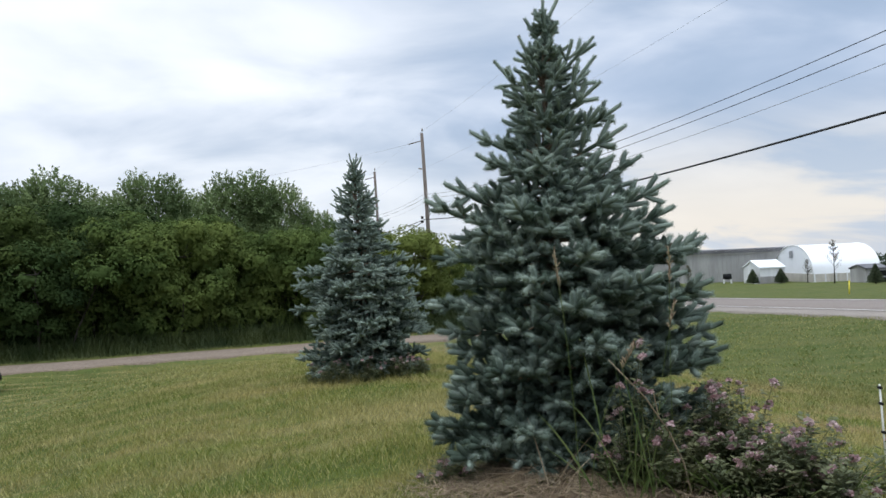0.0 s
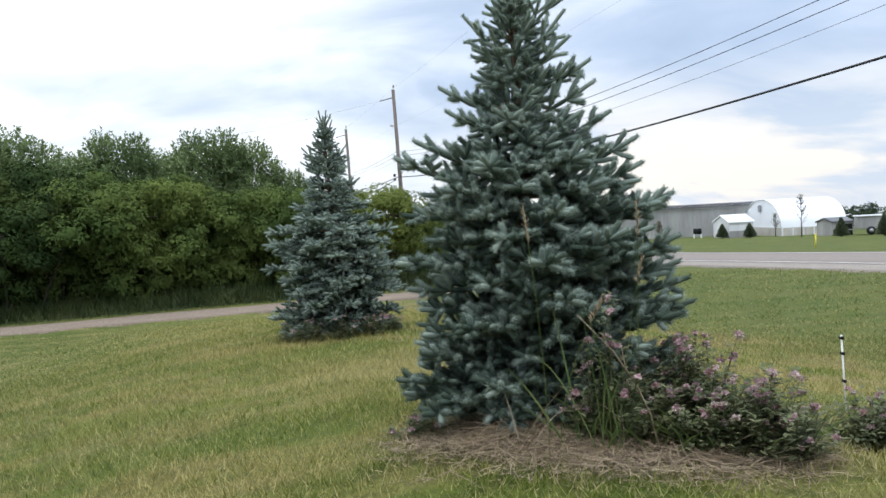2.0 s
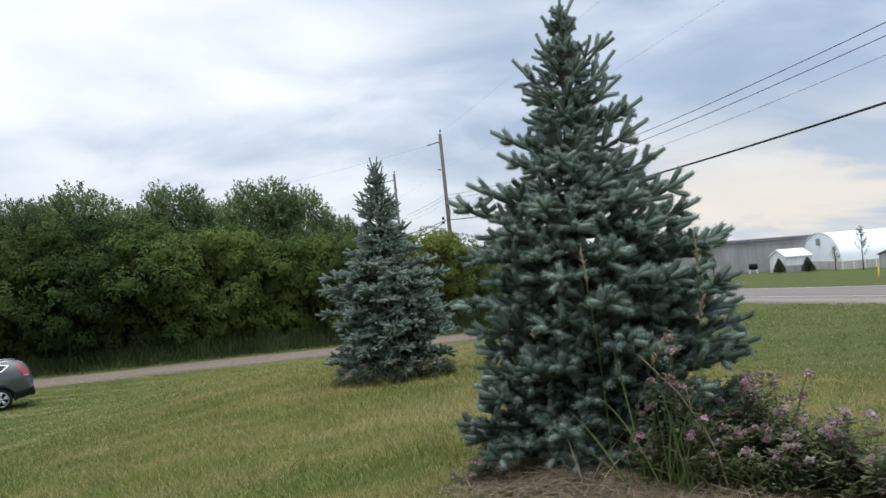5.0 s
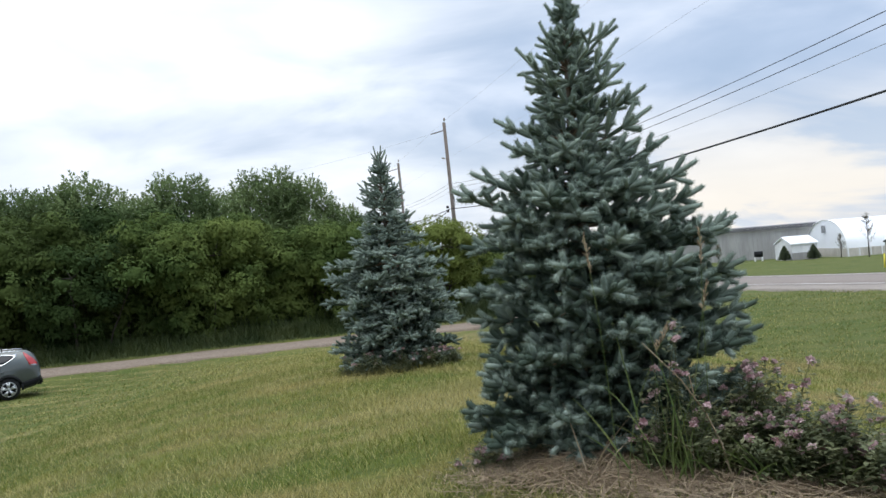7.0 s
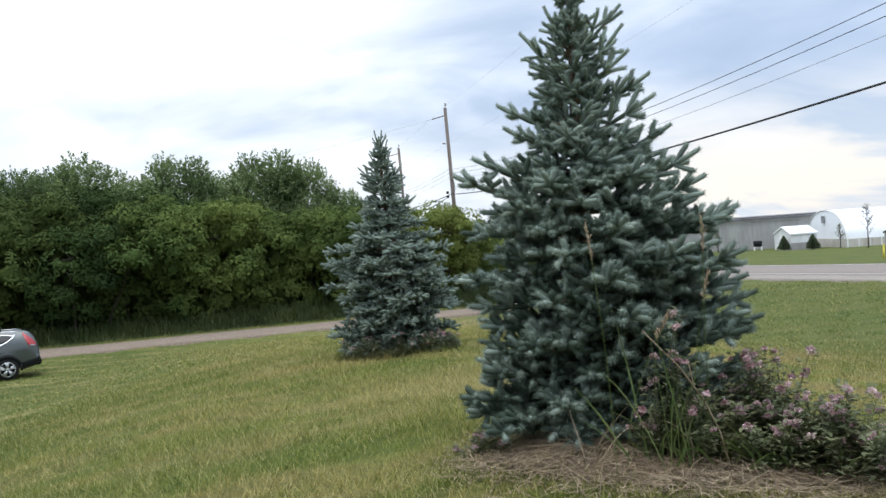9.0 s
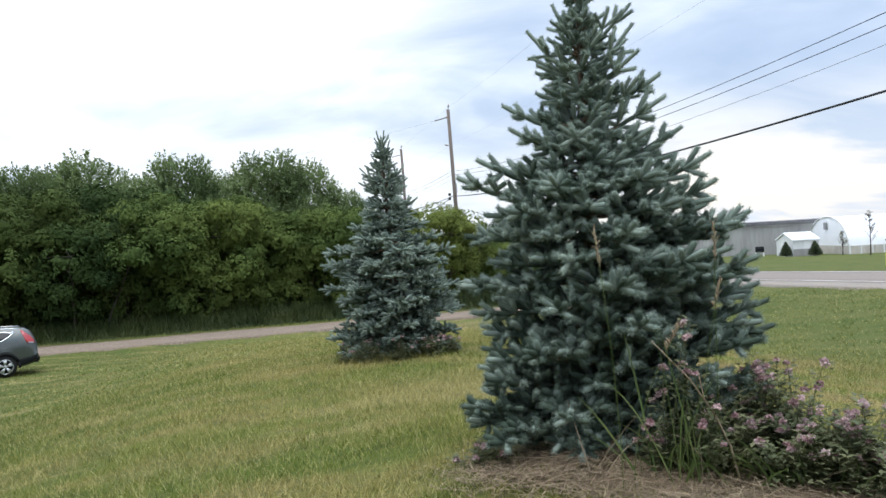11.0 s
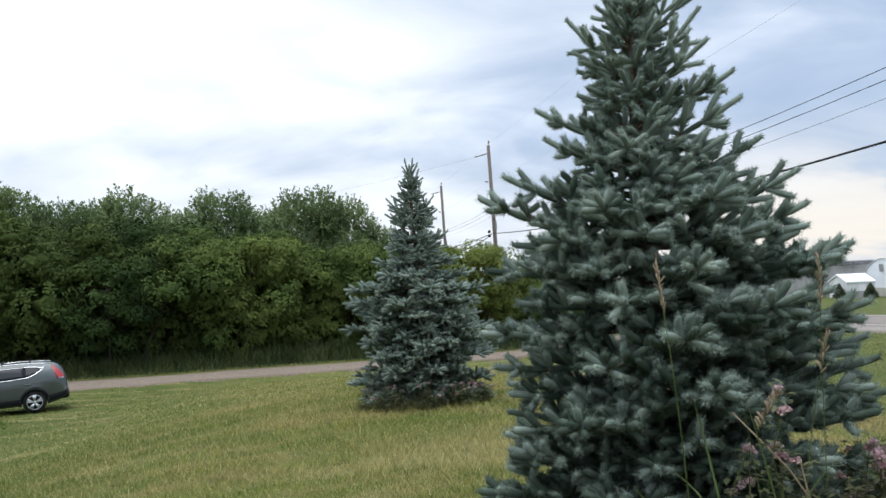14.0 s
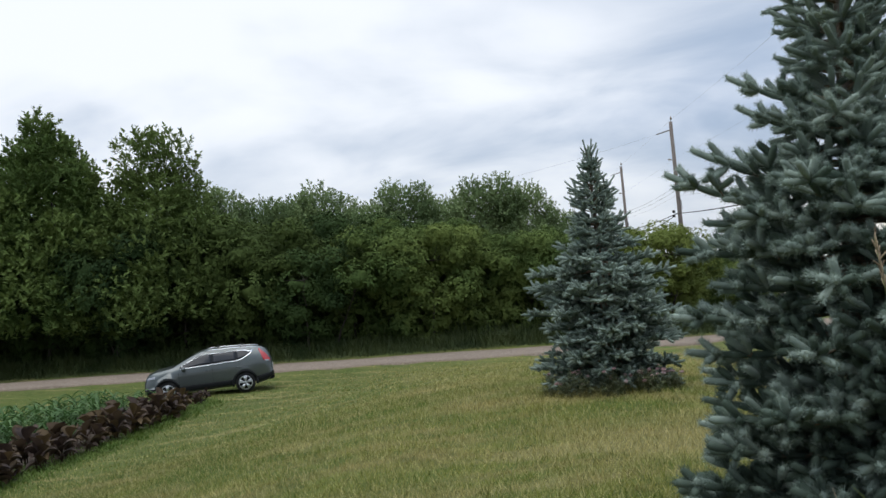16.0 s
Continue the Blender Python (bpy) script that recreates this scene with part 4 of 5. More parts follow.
def box_part(name, mat, parent, *dims, label="", bevel=0.0):
    bm = bmesh.new()
    box(bm, *dims)
    if bevel:
        bmesh.ops.bevel(bm, geom=bm.edges[:], offset=bevel, segments=2, affect="EDGES")
    return part(name, bm_mesh(name, bm, mat), parent, label)


def gabled(name, label, x, y, turn, length, width, eave, ridge, wall, roof, over=0.1):
    """A gabled building; its length lies along its own x."""
    root = thing(name, label, "farm building" if name == "barn" else "shed", pose(x, y, gz(x, y) - 0.1, 0, 0, turn))
    L, W = length / 2, width / 2
    bm = bmesh.new()
    box(bm, -L, L, -W, -W + 0.15, 0, eave)
    part("front_wall", bm_mesh("front_wall", bm, wall), root)
    bm = bmesh.new()
    box(bm, -L, L, W - 0.15, W, 0, eave)
    part("back_wall", bm_mesh("back_wall", bm, wall), root)
    for sx in (-1, 1):
        bm = bmesh.new()
        p = [(-W + 0.15, 0), (W - 0.15, 0), (W - 0.15, eave), (0, ridge), (-W + 0.15, eave)]
        a = [bm.verts.new((sx * L, q[0], q[1])) for q in p]
        b = [bm.verts.new((sx * (L - 0.15), q[0], q[1])) for q in p]
        bm.faces.new(a)
        bm.faces.new(b[::-1])
        for i in range(5):
            bm.faces.new((a[i], a[(i + 1) % 5], b[(i + 1) % 5], b[i]))
        part("gable_wall", bm_mesh("gable_wall", bm, wall), root)
    for sy in (-1, 1):
        bm = bmesh.new()
        k = (ridge - eave) / W
        p = [(0, ridge + 0.02), (sy * (W + over), eave - k * over + 0.02), (sy * (W + over), eave - k * over + 0.14), (0, ridge + 0.14)]
        a = [bm.verts.new((-L - over, *q)) for q in p]
        b = [bm.verts.new((L + over, *q)) for q in p]
        bm.faces.new(a)
        bm.faces.new(b[::-1])
        for i in range(4):
            bm.faces.new((a[i], a[(i + 1) % 4], b[(i + 1) % 4], b[i]))
        part("roof", bm_mesh("roof", bm, roof), root)
    return root


barn = gabled("barn", "long weathered grey metal barn with a low roof", 28.6, 88.5, -22, 19.0, 8.0, 3.45, 3.55, GREY_SIDING, ROOF_DARK)
for k in range(11):
    x = -9.2 + k * 1.84
    box_part("wall_batten", GREY_SIDING, barn, x - 0.05, x + 0.05, -4.07, -3.99, 0.05, 3.2)
box_part("barn_door", GREY_SIDING, barn, -3.8, -2.0, -4.06, -3.98, 0.1, 2.6, label="darker grey sliding door")
box_part("fascia", ROOF_DARK, barn, -9.7, 9.7, -4.32, -4.22, 3.22, 3.46, label="dark roof edge")
shed = gabled("white_shed", "small white gabled shed with a white roof", 30.6, 77.6, 0, 2.4, 4.2, 1.6, 2.25, WHITE_SIDING, POLY)
box_part("low_wall", GREY_SIDING, shed, -1.2, 1.2, -2.16, -2.07, 0.0, 0.8, label="grey lower wall panel")
shed_2 = gabled("grey_shed", "grey shed with a dark lean roof beside the greenhouse", 36.2, 68.6, 4, 1.9, 2.4, 1.25, 1.55, GREY_SIDING, ROOF_DARK)
# no opening is cut: a dark panel paints the shade of the inside
box_part("open_front_shade", PLASTIC, shed_2, -0.5, 0.85, -1.26, -1.19, 0.1, 1.1, label="flat dark panel standing for the shade inside an open front")


def greenhouse():
    """A hoop greenhouse: film over hoops, end walls, boarded foot."""
    x, y, turn, L, W, H, foot = 36.75, 77.8, 0, 6.3, 4.3, 3.75, 0.95
    root = thing("greenhouse", "white hoop greenhouse covered in pale plastic film", "greenhouse", pose(x, y, gz(x, y) - 0.15, 0, 0, turn))
    n = 18
    arc = [(-W * math.cos(math.pi * k / n), foot + (H - foot) * math.sin(math.pi * k / n) ** 0.85) for k in range(n + 1)]
    bm = bmesh.new()
    rows = []
    for i in range(13):
        xx = -L / 2 + L * i / 12
        rows.append([bm.verts.new((xx, p[0], p[1] - (0.03 if i % 2 else 0.0))) for p in arc])
    for i in range(12):
        for k in range(n):
            bm.faces.new((rows[i][k], rows[i][k + 1], rows[i + 1][k + 1], rows[i + 1][k]))
    part("film_cover", bm_mesh("film_cover", bm, POLY, True), root)
    for s in (-1, 1):
        bm = bmesh.new()
        a = [bm.verts.new((s * (L / 2 - 0.05), p[0] * 0.995, p[1] * 0.995)) for p in arc]
        bm.faces.new(a if s < 0 else a[::-1])
        part("end_wall", bm_mesh("end_wall", bm, POLY), root)
        rod("end_hoop", [(s * (L / 2 + 0.02), p[0], p[1]) for p in arc], 0.04, FENCE_WHITE, root)
        box_part("foot_board", PALE_BOARD, root, s * L / 2 - 0.05, s * L / 2 + 0.05, -W, W, 0, foot + 0.02, label="pale boarded foot wall")
    for s in (-1, 1):
        box_part("side_board", PALE_BOARD, root, -L / 2 + 0.05, L / 2 - 0.05, s * W - 0.06, s * W + 0.06, 0, foot, label="pale boarded foot wall")
        for k in range(7):
            xx = -L / 2 + 0.1 + (L - 0.2) * k / 6
            box_part("post", WHITE_SIDING, root, xx - 0.06, xx + 0.06, s * W - 0.1, s * W + 0.1, 0, foot + 0.06)
    box_part("vent_frame", STEEL, root, -L / 2 - 0.1, -L / 2 - 0.04, -0.1, 0.55, 2.5, 3.2, label="grey vent louvre in the end wall")


greenhouse()


def small_spruce(x, y, h, w, seed):
    """A far small conifer: trunk and a ragged cone of drooping sprays."""
    rng = np.random.default_rng(seed)
    root = thing("small_spruce", "small dark conifer on the grass across the road", "conifer", pose(x, y, gz(x, y)), "conifers across the road")
    rod("trunk", [(0, 0, -0.1), (0, 0, h * 0.95)], 0.05, DARK_BARK, root, 6, 0.01)
    sh = []
    for k in range(150):
        f = (k + rng.random()) / 150
        a, r = k * 2.39996, w * (1 - f) * (0.8 + 0.3 * rng.random()) + 0.05
        p = np.array([0, 0, h * (0.06 + 0.92 * f)])
        d = np.array([math.cos(a), math.sin(a), 0.1 + 0.8 * f])
        sh.append((p, d / np.linalg.norm(d), r, 0.10))
    P, D = np.array([s[0] for s in sh]), np.array([s[1] for s in sh])
    part("crown", tri_mesh("crown", *needle_arrays(P, D, np.array([s[2] for s in sh]), np.array([s[3] for s in sh]), 14, 0.05, rng), NEEDLE_FAR), root)


small_spruce(28.9, 76.0, 1.40, 0.62, 1)
small_spruce(31.0, 74.5, 1.38, 0.68, 2)
small_spruce(33.9, 63.2, 1.62, 0.66, 3)
small_spruce(35.6, 60.0, 1.75, 0.72, 4)


def young_tree(x, y, h, seed, leaves):
    rng = np.random.default_rng(seed)
    root = thing("young_tree", "slender young tree with sparse thin twigs", "young tree", pose(x, y, gz(x, y)), "young trees across the road")
    rod("trunk", [(0, 0, -0.1), (0.03, 0, h * 0.5), (0, 0.02, h)], 0.05, DARK_BARK, root, 6, 0.012)
    sticks, C = [], []
    for k in range(34):
        f = 0.28 + 0.7 * rng.random()
        a, r = rng.random() * 6.28, (1.1 - f) * h * 0.24 * (0.6 + 0.6 * rng.random())
        p, e = np.array([0, 0, h * f]), np.array([r * math.cos(a), r * math.sin(a), h * f + r * 1.3])
        sticks.append((p, e, 0.014, 0.006))
        C += [p + (e - p) * q for q in (0.5, 0.8, 1.0)]
    part("branches", tri_mesh("branches", *stick_arrays(sticks), DARK_BARK), root)
    part("leaves", tri_mesh("leaves", *leaves_arrays(np.array(C), np.full(len(C), 0.12), leaves, 0.07, rng, 1.0, 3), SPRIG), root)


young_tree(33.2, 68.6, 3.75, 5, 9)
young_tree(32.8, 72.9, 2.2, 6, 4)
young_tree(24.0, 80.5, 2.0, 7, 14)
post = thing("marker_post", "yellow plastic utility marker post on the verge", "marker post", pose(23.15, 46.05, gz(23.15, 46.05), 2, 1, 0))
rod("post", [(0, 0, -0.1), (0, 0, 0.78)], 0.044, YELLOW, post, 8)
rod("cap", [(0, 0, 0.78), (0, 0, 0.84)], 0.050, YELLOW, post, 8, 0.03)
tank = thing("storage_tank", "dark round tank on a pale stand beside the barn", "tank", pose(28.0, 80.5, gz(28.0, 80.5), 0, 0, -15))
rod("drum", [(-0.40, 0, 0.70), (0.40, 0, 0.70)], 0.30, PLASTIC, tank, 16)
for xx in (-0.35, 0.35):
    box_part("stand", WHITE_SIDING, tank, xx - 0.06, xx + 0.06, -0.3, 0.3, 0.0, 0.42)

# a wagon parked behind the sheds
wagon = thing("farm_wagon", "grey boxy farm trailer parked on the grass", "trailer", pose(38.6, 65.0, gz(38.6, 65.0), 0, 0, -20))
box_part("body", GREY_SIDING, wagon, -2.2, 2.2, -0.9, 0.9, 0.5, 1.55, bevel=0.06)
box_part("roof", WHITE_SIDING, wagon, -2.3, 2.3, -1.0, 1.0, 1.55, 1.66, bevel=0.03)
for xx in (-1.2, 0.9):
    w = rod("wheel", [(xx, -0.98, 0.36), (xx, -0.78, 0.36)], 0.36, RUBBER, wagon, 14)
    rod("hub", [(xx, -1.0, 0.36), (xx, -0.96, 0.36)], 0.17, STEEL, w, 10)
box_part("drawbar", STEEL, wagon, -3.2, -2.2, -0.08, 0.08, 0.42, 0.52)

# far trees along the horizon
grove = [broadleaf("far_tree", "distant dark-green tree on the horizon", 9.0, 4.2, 1.0, 46, 36, 0.62, FAR_LEAF, 91 + k, clump_r=1.3, inner=0.4) for k in range(2)]
rng = random.Random(12)
spots = []
for k in range(46):
    a = radians(-58 + 76 * k / 45 + rng.uniform(-1, 1))
    d = rng.uniform(150, 210) if k < 28 else rng.uniform(120, 160)
    spots.append((d * math.sin(-a), d * math.cos(a), rng.uniform(0.16, 0.22) if -32 < math.degrees(a) < -8 else rng.uniform(0.45, 0.8)))
for x, y in [(64 + 3.4 * k, 130 + 4 * math.sin(k * 2.1)) for k in range(15)]:
    spots.append((x, y, rng.uniform(0.52, 0.68)))
plant_copies(grove, spots, "trees on the horizon")


# ---- parked car ----
def lerp(x, xs, ys):
    return float(np.interp(x, xs, ys))


def car_top(x):
    return lerp(x, [-2.30, -2.24, -2.10, -1.98, -1.6, -1.0, -0.3, 0.1, 0.45, 1.12, 1.35, 1.72, 1.93, 2.03, 2.06], [1.02, 1.22, 1.42, 1.50, 1.545, 1.585, 1.595, 1.565, 1.44, 1.12, 1.08, 1.03, 0.96, 0.87, 0.76])


def car_belt(x):
    return min(lerp(x, [-2.30, -2.0, -1.75, -1.0, 0.5, 1.2, 2.06], [0.88, 1.13, 1.13, 1.09, 1.05, 1.02, 0.62]), car_top(x) - 0.02)


def car_low(x):
    return lerp(x, [-2.30, -2.1, -1.8, 1.7, 1.94, 2.06], [0.44, 0.32, 0.26, 0.24, 0.26, 0.32])


def car_half(x):
    return lerp(x, [-2.30, -2.15, -1.8, -1.0, 1.2, 1.68, 1.93, 2.06], [0.78, 0.86, 0.90, 0.91, 0.91, 0.90, 0.84, 0.70])


def car_roof_half(x):
    return lerp(x, [-2.30, -2.0, -1.2, 0.2, 0.9, 1.3, 1.8, 2.06], [0.62, 0.60, 0.60, 0.60, 0.66, 0.78, 0.72, 0.50])


def car_section(x):
    """Half a section, from the sill up and in to the middle of the roof."""
    lo, be, to, w, r = car_low(x), car_belt(x), car_top(x), car_half(x), car_roof_half(x)
    return [(w * 0.80, lo), (w * 0.96, lo + 0.05), (w, lo + 0.22), (w * 1.0, lo + 0.40 * (be - lo)), (w * 0.985, lo + 0.72 * (be - lo)), (w * 0.965, be), (r + 0.35 * (w * 0.95 - r), be + 0.62 * (to - be)),
            (r, be + 0.90 * (to - be)), (r * 0.86, be + 0.975 * (to - be)), (r * 0.5, to), (0, to + 0.012)]


def side_at(x, z):
    """How far out the car's flank is at a height."""
    sec = car_section(x)
    return float(np.interp(z, [p[1] for p in sec], [p[0] for p in sec]))


def panel(name, outline, mat, parent, side, out=0.006, label="", depth=0.012):
    """A pane or trim that follows the flank: rows of (x, low z, high z)."""
    bm = bmesh.new()
    n = 5
    rows, back = [], []
    for x, z0, z1 in outline:
        zs = [z0 + (z1 - z0) * k / (n - 1) for k in range(n)]
        rows.append([bm.verts.new((x, side * (side_at(x, z) + out), z)) for z in zs])
        back.append([bm.verts.new((x, side * (side_at(x, z) + out - depth), z)) for z in zs])
    m = len(rows)
    for i in range(m - 1):
        for k in range(n - 1):
            bm.faces.new((rows[i][k], rows[i][k + 1], rows[i + 1][k + 1], rows[i + 1][k]))
        bm.faces.new((rows[i][0], rows[i + 1][0], back[i + 1][0], back[i][0]))
        bm.faces.new((rows[i][-1], back[i][-1], back[i + 1][-1], rows[i + 1][-1]))
    for i in (0, m - 1):
        for k in range(n - 1):
            bm.faces.new((rows[i][k], back[i][k], back[i][k + 1], rows[i][k + 1]))
    return part(name, bm_mesh(name, bm, mat, True), parent, label)


def arch_cut(x, wheel_x):
    return math.sqrt(max(0.0, 0.40 ** 2 - (x - wheel_x) ** 2))


def car(m):
    root = thing("parked_car", "grey-green compact crossover car parked on the grass", "car", m)
    xs = sorted({round(x, 3) for x in [*np.linspace(-2.30, 2.06, 39), *np.linspace(-1.74, -0.90, 13), *np.linspace(0.88, 1.72, 13)]})
    bm = bmesh.new()
    rings = []
    for x in xs:
        half = []
        for i, (y, z) in enumerate(car_section(x)):
            for wx in (-1.32, 1.30):
                top = 0.345 + arch_cut(x, wx)
                if abs(x - wx) < 0.40 and i < 4:
                    z = max(z, min(top + 0.03 * i, car_belt(x) - 0.1))
            half.append((y, z))
        ring = [bm.verts.new((x, y, z)) for y, z in half] + [bm.verts.new((x, -y, z)) for y, z in half[-2::-1]]
        rings.append(ring)
    for a, b in zip(rings, rings[1:]):
        for k in range(len(a) - 1):
            bm.faces.new((a[k], a[k + 1], b[k + 1], b[k]))
        bm.faces.new((a[-1], a[0], b[0], b[-1]))
    bm.faces.new(rings[0])
    bm.faces.new(rings[-1][::-1])
    part("body", bm_mesh("body", bm, PAINT, True), root)
    for s in (1, -1):
        top = lambda x: min(car_top(x) - 0.125, 1.45)
        low = lambda x: car_belt(x) + 0.045 + 0.62 * max(0.0, -1.05 - x) ** 1.8
        front = [(x, low(x), max(top(x), low(x) + 0.015)) for x in np.linspace(-0.215, 0.86, 12)]
        rear = [(x, low(x), max(top(x), low(x) + 0.02)) for x in np.linspace(-1.05, -0.255, 10)]
        quarter = [(x, low(x), max(top(x) - 0.35 * max(0.0, -1.35 - x) ** 1.3, low(x) + 0.01)) for x in np.linspace(-1.66, -1.085, 9)]
        for x0 in (-0.235, -1.068):
            panel("window_pillar", [(x, low(x), top(x)) for x in (x0 - 0.022, x0 + 0.022)], PLASTIC, root, s, 0.007, "black window pillar")
        for nm, o in (("front_window", front), ("rear_window", rear), ("quarter_window", quarter)):
            panel(nm, o, GLASS, root, s, 0.008, "dark tinted glass")
        panel("window_trim", [(a[0], a[2] + 0.002, a[2] + 0.007 + 0.030 * max(0.0, -1.0 - a[0])) for a in quarter + rear + front], CHROME, root, s, 0.012, "thin chrome window surround")
        panel("belt_trim", [(a[0], a[1] - 0.016 - 0.030 * max(0.0, -1.1 - a[0]), a[1] - 0.004) for a in quarter + rear + front], CHROME, root, s, 0.012, "thin chrome strip under the windows")
        panel("sill_trim", [(x, car_low(x) + 0.01, car_low(x) + 0.24) for x in np.linspace(-0.90, 0.88, 10)], PLASTIC, root, s, 0.012, "black plastic sill")
        lamp_low = lambda x: lerp(x, [-2.23, -2.02, -1.86], [0.98, 1.00, 1.40])
        lamp = panel("tail_lamp", [(x, lamp_low(x), max(min(lerp(x, [-2.23, -2.12, -1.86], [1.07, 1.24, 1.475]), car_top(x) - 0.04), lamp_low(x) + 0.012)) for x in np.linspace(-2.23, -1.86, 10)], TAIL, root, s, 0.014, "red tail lamp")
        panel("clear_lens", [(x, lamp_low(x) + 0.004, lamp_low(x) + 0.055) for x in np.linspace(-2.21, -2.03, 5)], LAMP, lamp, s, 0.018, "pale reversing lens")
        panel("headlamp", [(x, 0.81 + 0.05 * (2.0 - x), 0.862 + 0.16 * (2.02 - x)) for x in np.linspace(1.68, 1.99, 7)], LAMP, root, s, 0.012, "clear headlamp")
        panel("rear_cladding", [(x, car_low(x) + 0.01, lerp(x, [-2.28, -1.72], [0.60, 0.52])) for x in np.linspace(-2.28, -1.73, 7)], PLASTIC, root, s, 0.010, "black plastic lower bumper side")
        panel("front_cladding", [(x, car_low(x) + 0.01, 0.50) for x in np.linspace(1.71, 2.0, 5)], PLASTIC, root, s, 0.010, "black plastic lower bumper side")
        panel("body_crease", [(x, 0.895 + 0.045 * (0.9 - x) / 2.6, 0.905 + 0.045 * (0.9 - x) / 2.6) for x in np.linspace(-1.7, 0.95, 12)], PAINT, root, s, 0.010)
        rod("roof_rail", [(x, s * (car_roof_half(x) * 0.93), car_top(x) - 0.022) for x in np.linspace(-1.85, 0.0, 9)], 0.016, CHROME, root, 6, label="silver roof edge strip")
        for x0 in (0.42, -0.62):
            panel("door_handle", [(x, 0.90, 0.935) for x in np.linspace(x0 - 0.62, x0 - 0.42, 4)], PAINT, root, s, 0.035)
        for x0 in (0.90, -0.235, -1.15):
            panel("door_gap", [(x, car_low(x) + 0.14, car_belt(x) - 0.01) for x in (x0 - 0.003, x0 + 0.003)], PLASTIC, root, s, 0.003, "dark door gap")
        bm = bmesh.new()
        bmesh.ops.create_icosphere(bm, subdivisions=2, radius=0.1)
        bmesh.ops.scale(bm, vec=(0.75, 1.15, 0.8), verts=bm.verts)
        bmesh.ops.translate(bm, vec=(0.72, s * 1.0, 1.06), verts=bm.verts)
        part("side_mirror", bm_mesh("side_mirror", bm, PAINT, True), root)
        for wx in (-1.32, 1.30):
            rod("wheel_arch", [(wx + 0.41 * math.cos(a), s * 0.905, 0.345 + 0.41 * math.sin(a)) for a in np.linspace(-0.2, math.pi + 0.2, 17)], 0.045, PLASTIC, root, 6, label="black plastic arch trim")
            box_part("arch_liner", PLASTIC, root, wx - 0.37, wx + 0.37, min(s * 0.50, s * 0.80), max(s * 0.50, s * 0.80), 0.32, 0.72)
            wheel = rod("wheel", [(wx, s * 0.70, 0.345), (wx, s * 0.70 + s * 0.02, 0.345), (wx, s * 0.885, 0.345)], 0.345, RUBBER, root, 28)
            rod("rim", [(wx, s * 0.86, 0.345), (wx, s * 0.889, 0.345)], 0.235, PLASTIC, wheel, 24, label="dark rim well")
            for k in range(5):
                a = k * 2 * math.pi / 5 + 0.3
                for da in (-0.17, 0.17):
                    rod("spoke", [(wx + 0.05 * math.cos(a), s * 0.905, 0.345 + 0.05 * math.sin(a)), (wx + 0.225 * math.cos(a + da), s * 0.898, 0.345 + 0.225 * math.sin(a + da))], 0.026, ALLOY, wheel, 5, 0.034)
            ring = [(wx + 0.228 * math.cos(a), s * 0.895, 0.345 + 0.228 * math.sin(a)) for a in np.linspace(0, 2 * math.pi, 25)]
            rod("rim_edge", ring, 0.016, ALLOY, wheel, 5)
            rod("hub", [(wx, s * 0.88, 0.345), (wx, s * 0.915, 0.345)], 0.06, ALLOY, wheel, 10)
    for x0 in (-0.45, -1.25):
        rod("roof_bar", [(x0, -0.56, car_top(x0) + 0.02), (x0, -0.5, car_top(x0) + 0.05), (x0, 0.5, car_top(x0) + 0.05), (x0, 0.56, car_top(x0) - 0.02)], 0.020, PLASTIC, root)
    # glass fore and aft, bumpers, plate
    for nm, stations, w0 in (("windscreen", np.linspace(0.36, 1.10, 6), 0.60), ("rear_window_pane", np.linspace(-2.12, -1.86, 5), 0.55)):
        bm = bmesh.new()
        rows = []
        for x in stations:
            rows.append([bm.verts.new((x, car_roof_half(x) * f * 0.93, car_top(x) + 0.018 - 0.05 * abs(f) ** 3)) for f in (-1, -0.6, -0.2, 0.2, 0.6, 1)])
        for a, b in zip(rows, rows[1:]):
            for k in range(5):
                bm.faces.new((a[k], a[k + 1], b[k + 1], b[k]))
        part(nm, bm_mesh(nm, bm, GLASS, True), root, "dark glass")
    box_part("rear_bumper", PLASTIC, root, -2.34, -2.10, -0.74, 0.74, 0.34, 0.56, label="black lower bumper", bevel=0.04)
    box_part("front_bumper", PLASTIC, root, 1.86, 2.08, -0.62, 0.62, 0.32, 0.52, label="black lower bumper", bevel=0.04)
    box_part("grille", PLASTIC, root, 2.0, 2.075, -0.42, 0.42, 0.58, 0.74, label="dark grille", bevel=0.02)
    box_part("number_plate", PLATE, root, -2.325, -2.29, -0.26, 0.26, 0.70, 0.82, label="blank pale plate")
    return root


CAR_X, CAR_Y = -16.11, 23.07
car(pose(CAR_X, CAR_Y, gz(CAR_X, CAR_Y) - 0.02, 0, 2.2, 180 + 33)).scale = (0.93, 0.93, 0.95)


# ---- garden bed beside the car ----
def leaf_blade(path, widths, droop_normal=(0, 0, 1), fold=0.15):
    """A long leaf along a path: three vertices across, folded a little on the midrib."""
    path = np.array(path, float)
    d = unit(np.gradient(path, axis=0))
    side = unit(np.cross(d, np.array([droop_normal]) + 1e-3 * d))
    up = np.cross(side, d)
    w = np.array(widths)[:, None]
    v = np.stack([path - side * w + up * w * fold * 2, path, path + side * w + up * w * fold * 2], 1).reshape(-1, 3)
    t = []
    for i in range(len(path) - 1):
        for k in range(2):
            a = i * 3 + k
            t += [(a, a + 1, a + 4), (a, a + 4, a + 3)]
    return v, np.array(t)


def joined(pieces):
    vs, ts, n = [], [], 0
    for v, t in pieces:
        vs.append(v)
        ts.append(np.asarray(t) + n)
        n += len(v)
    return np.concatenate(vs), np.concatenate(ts)


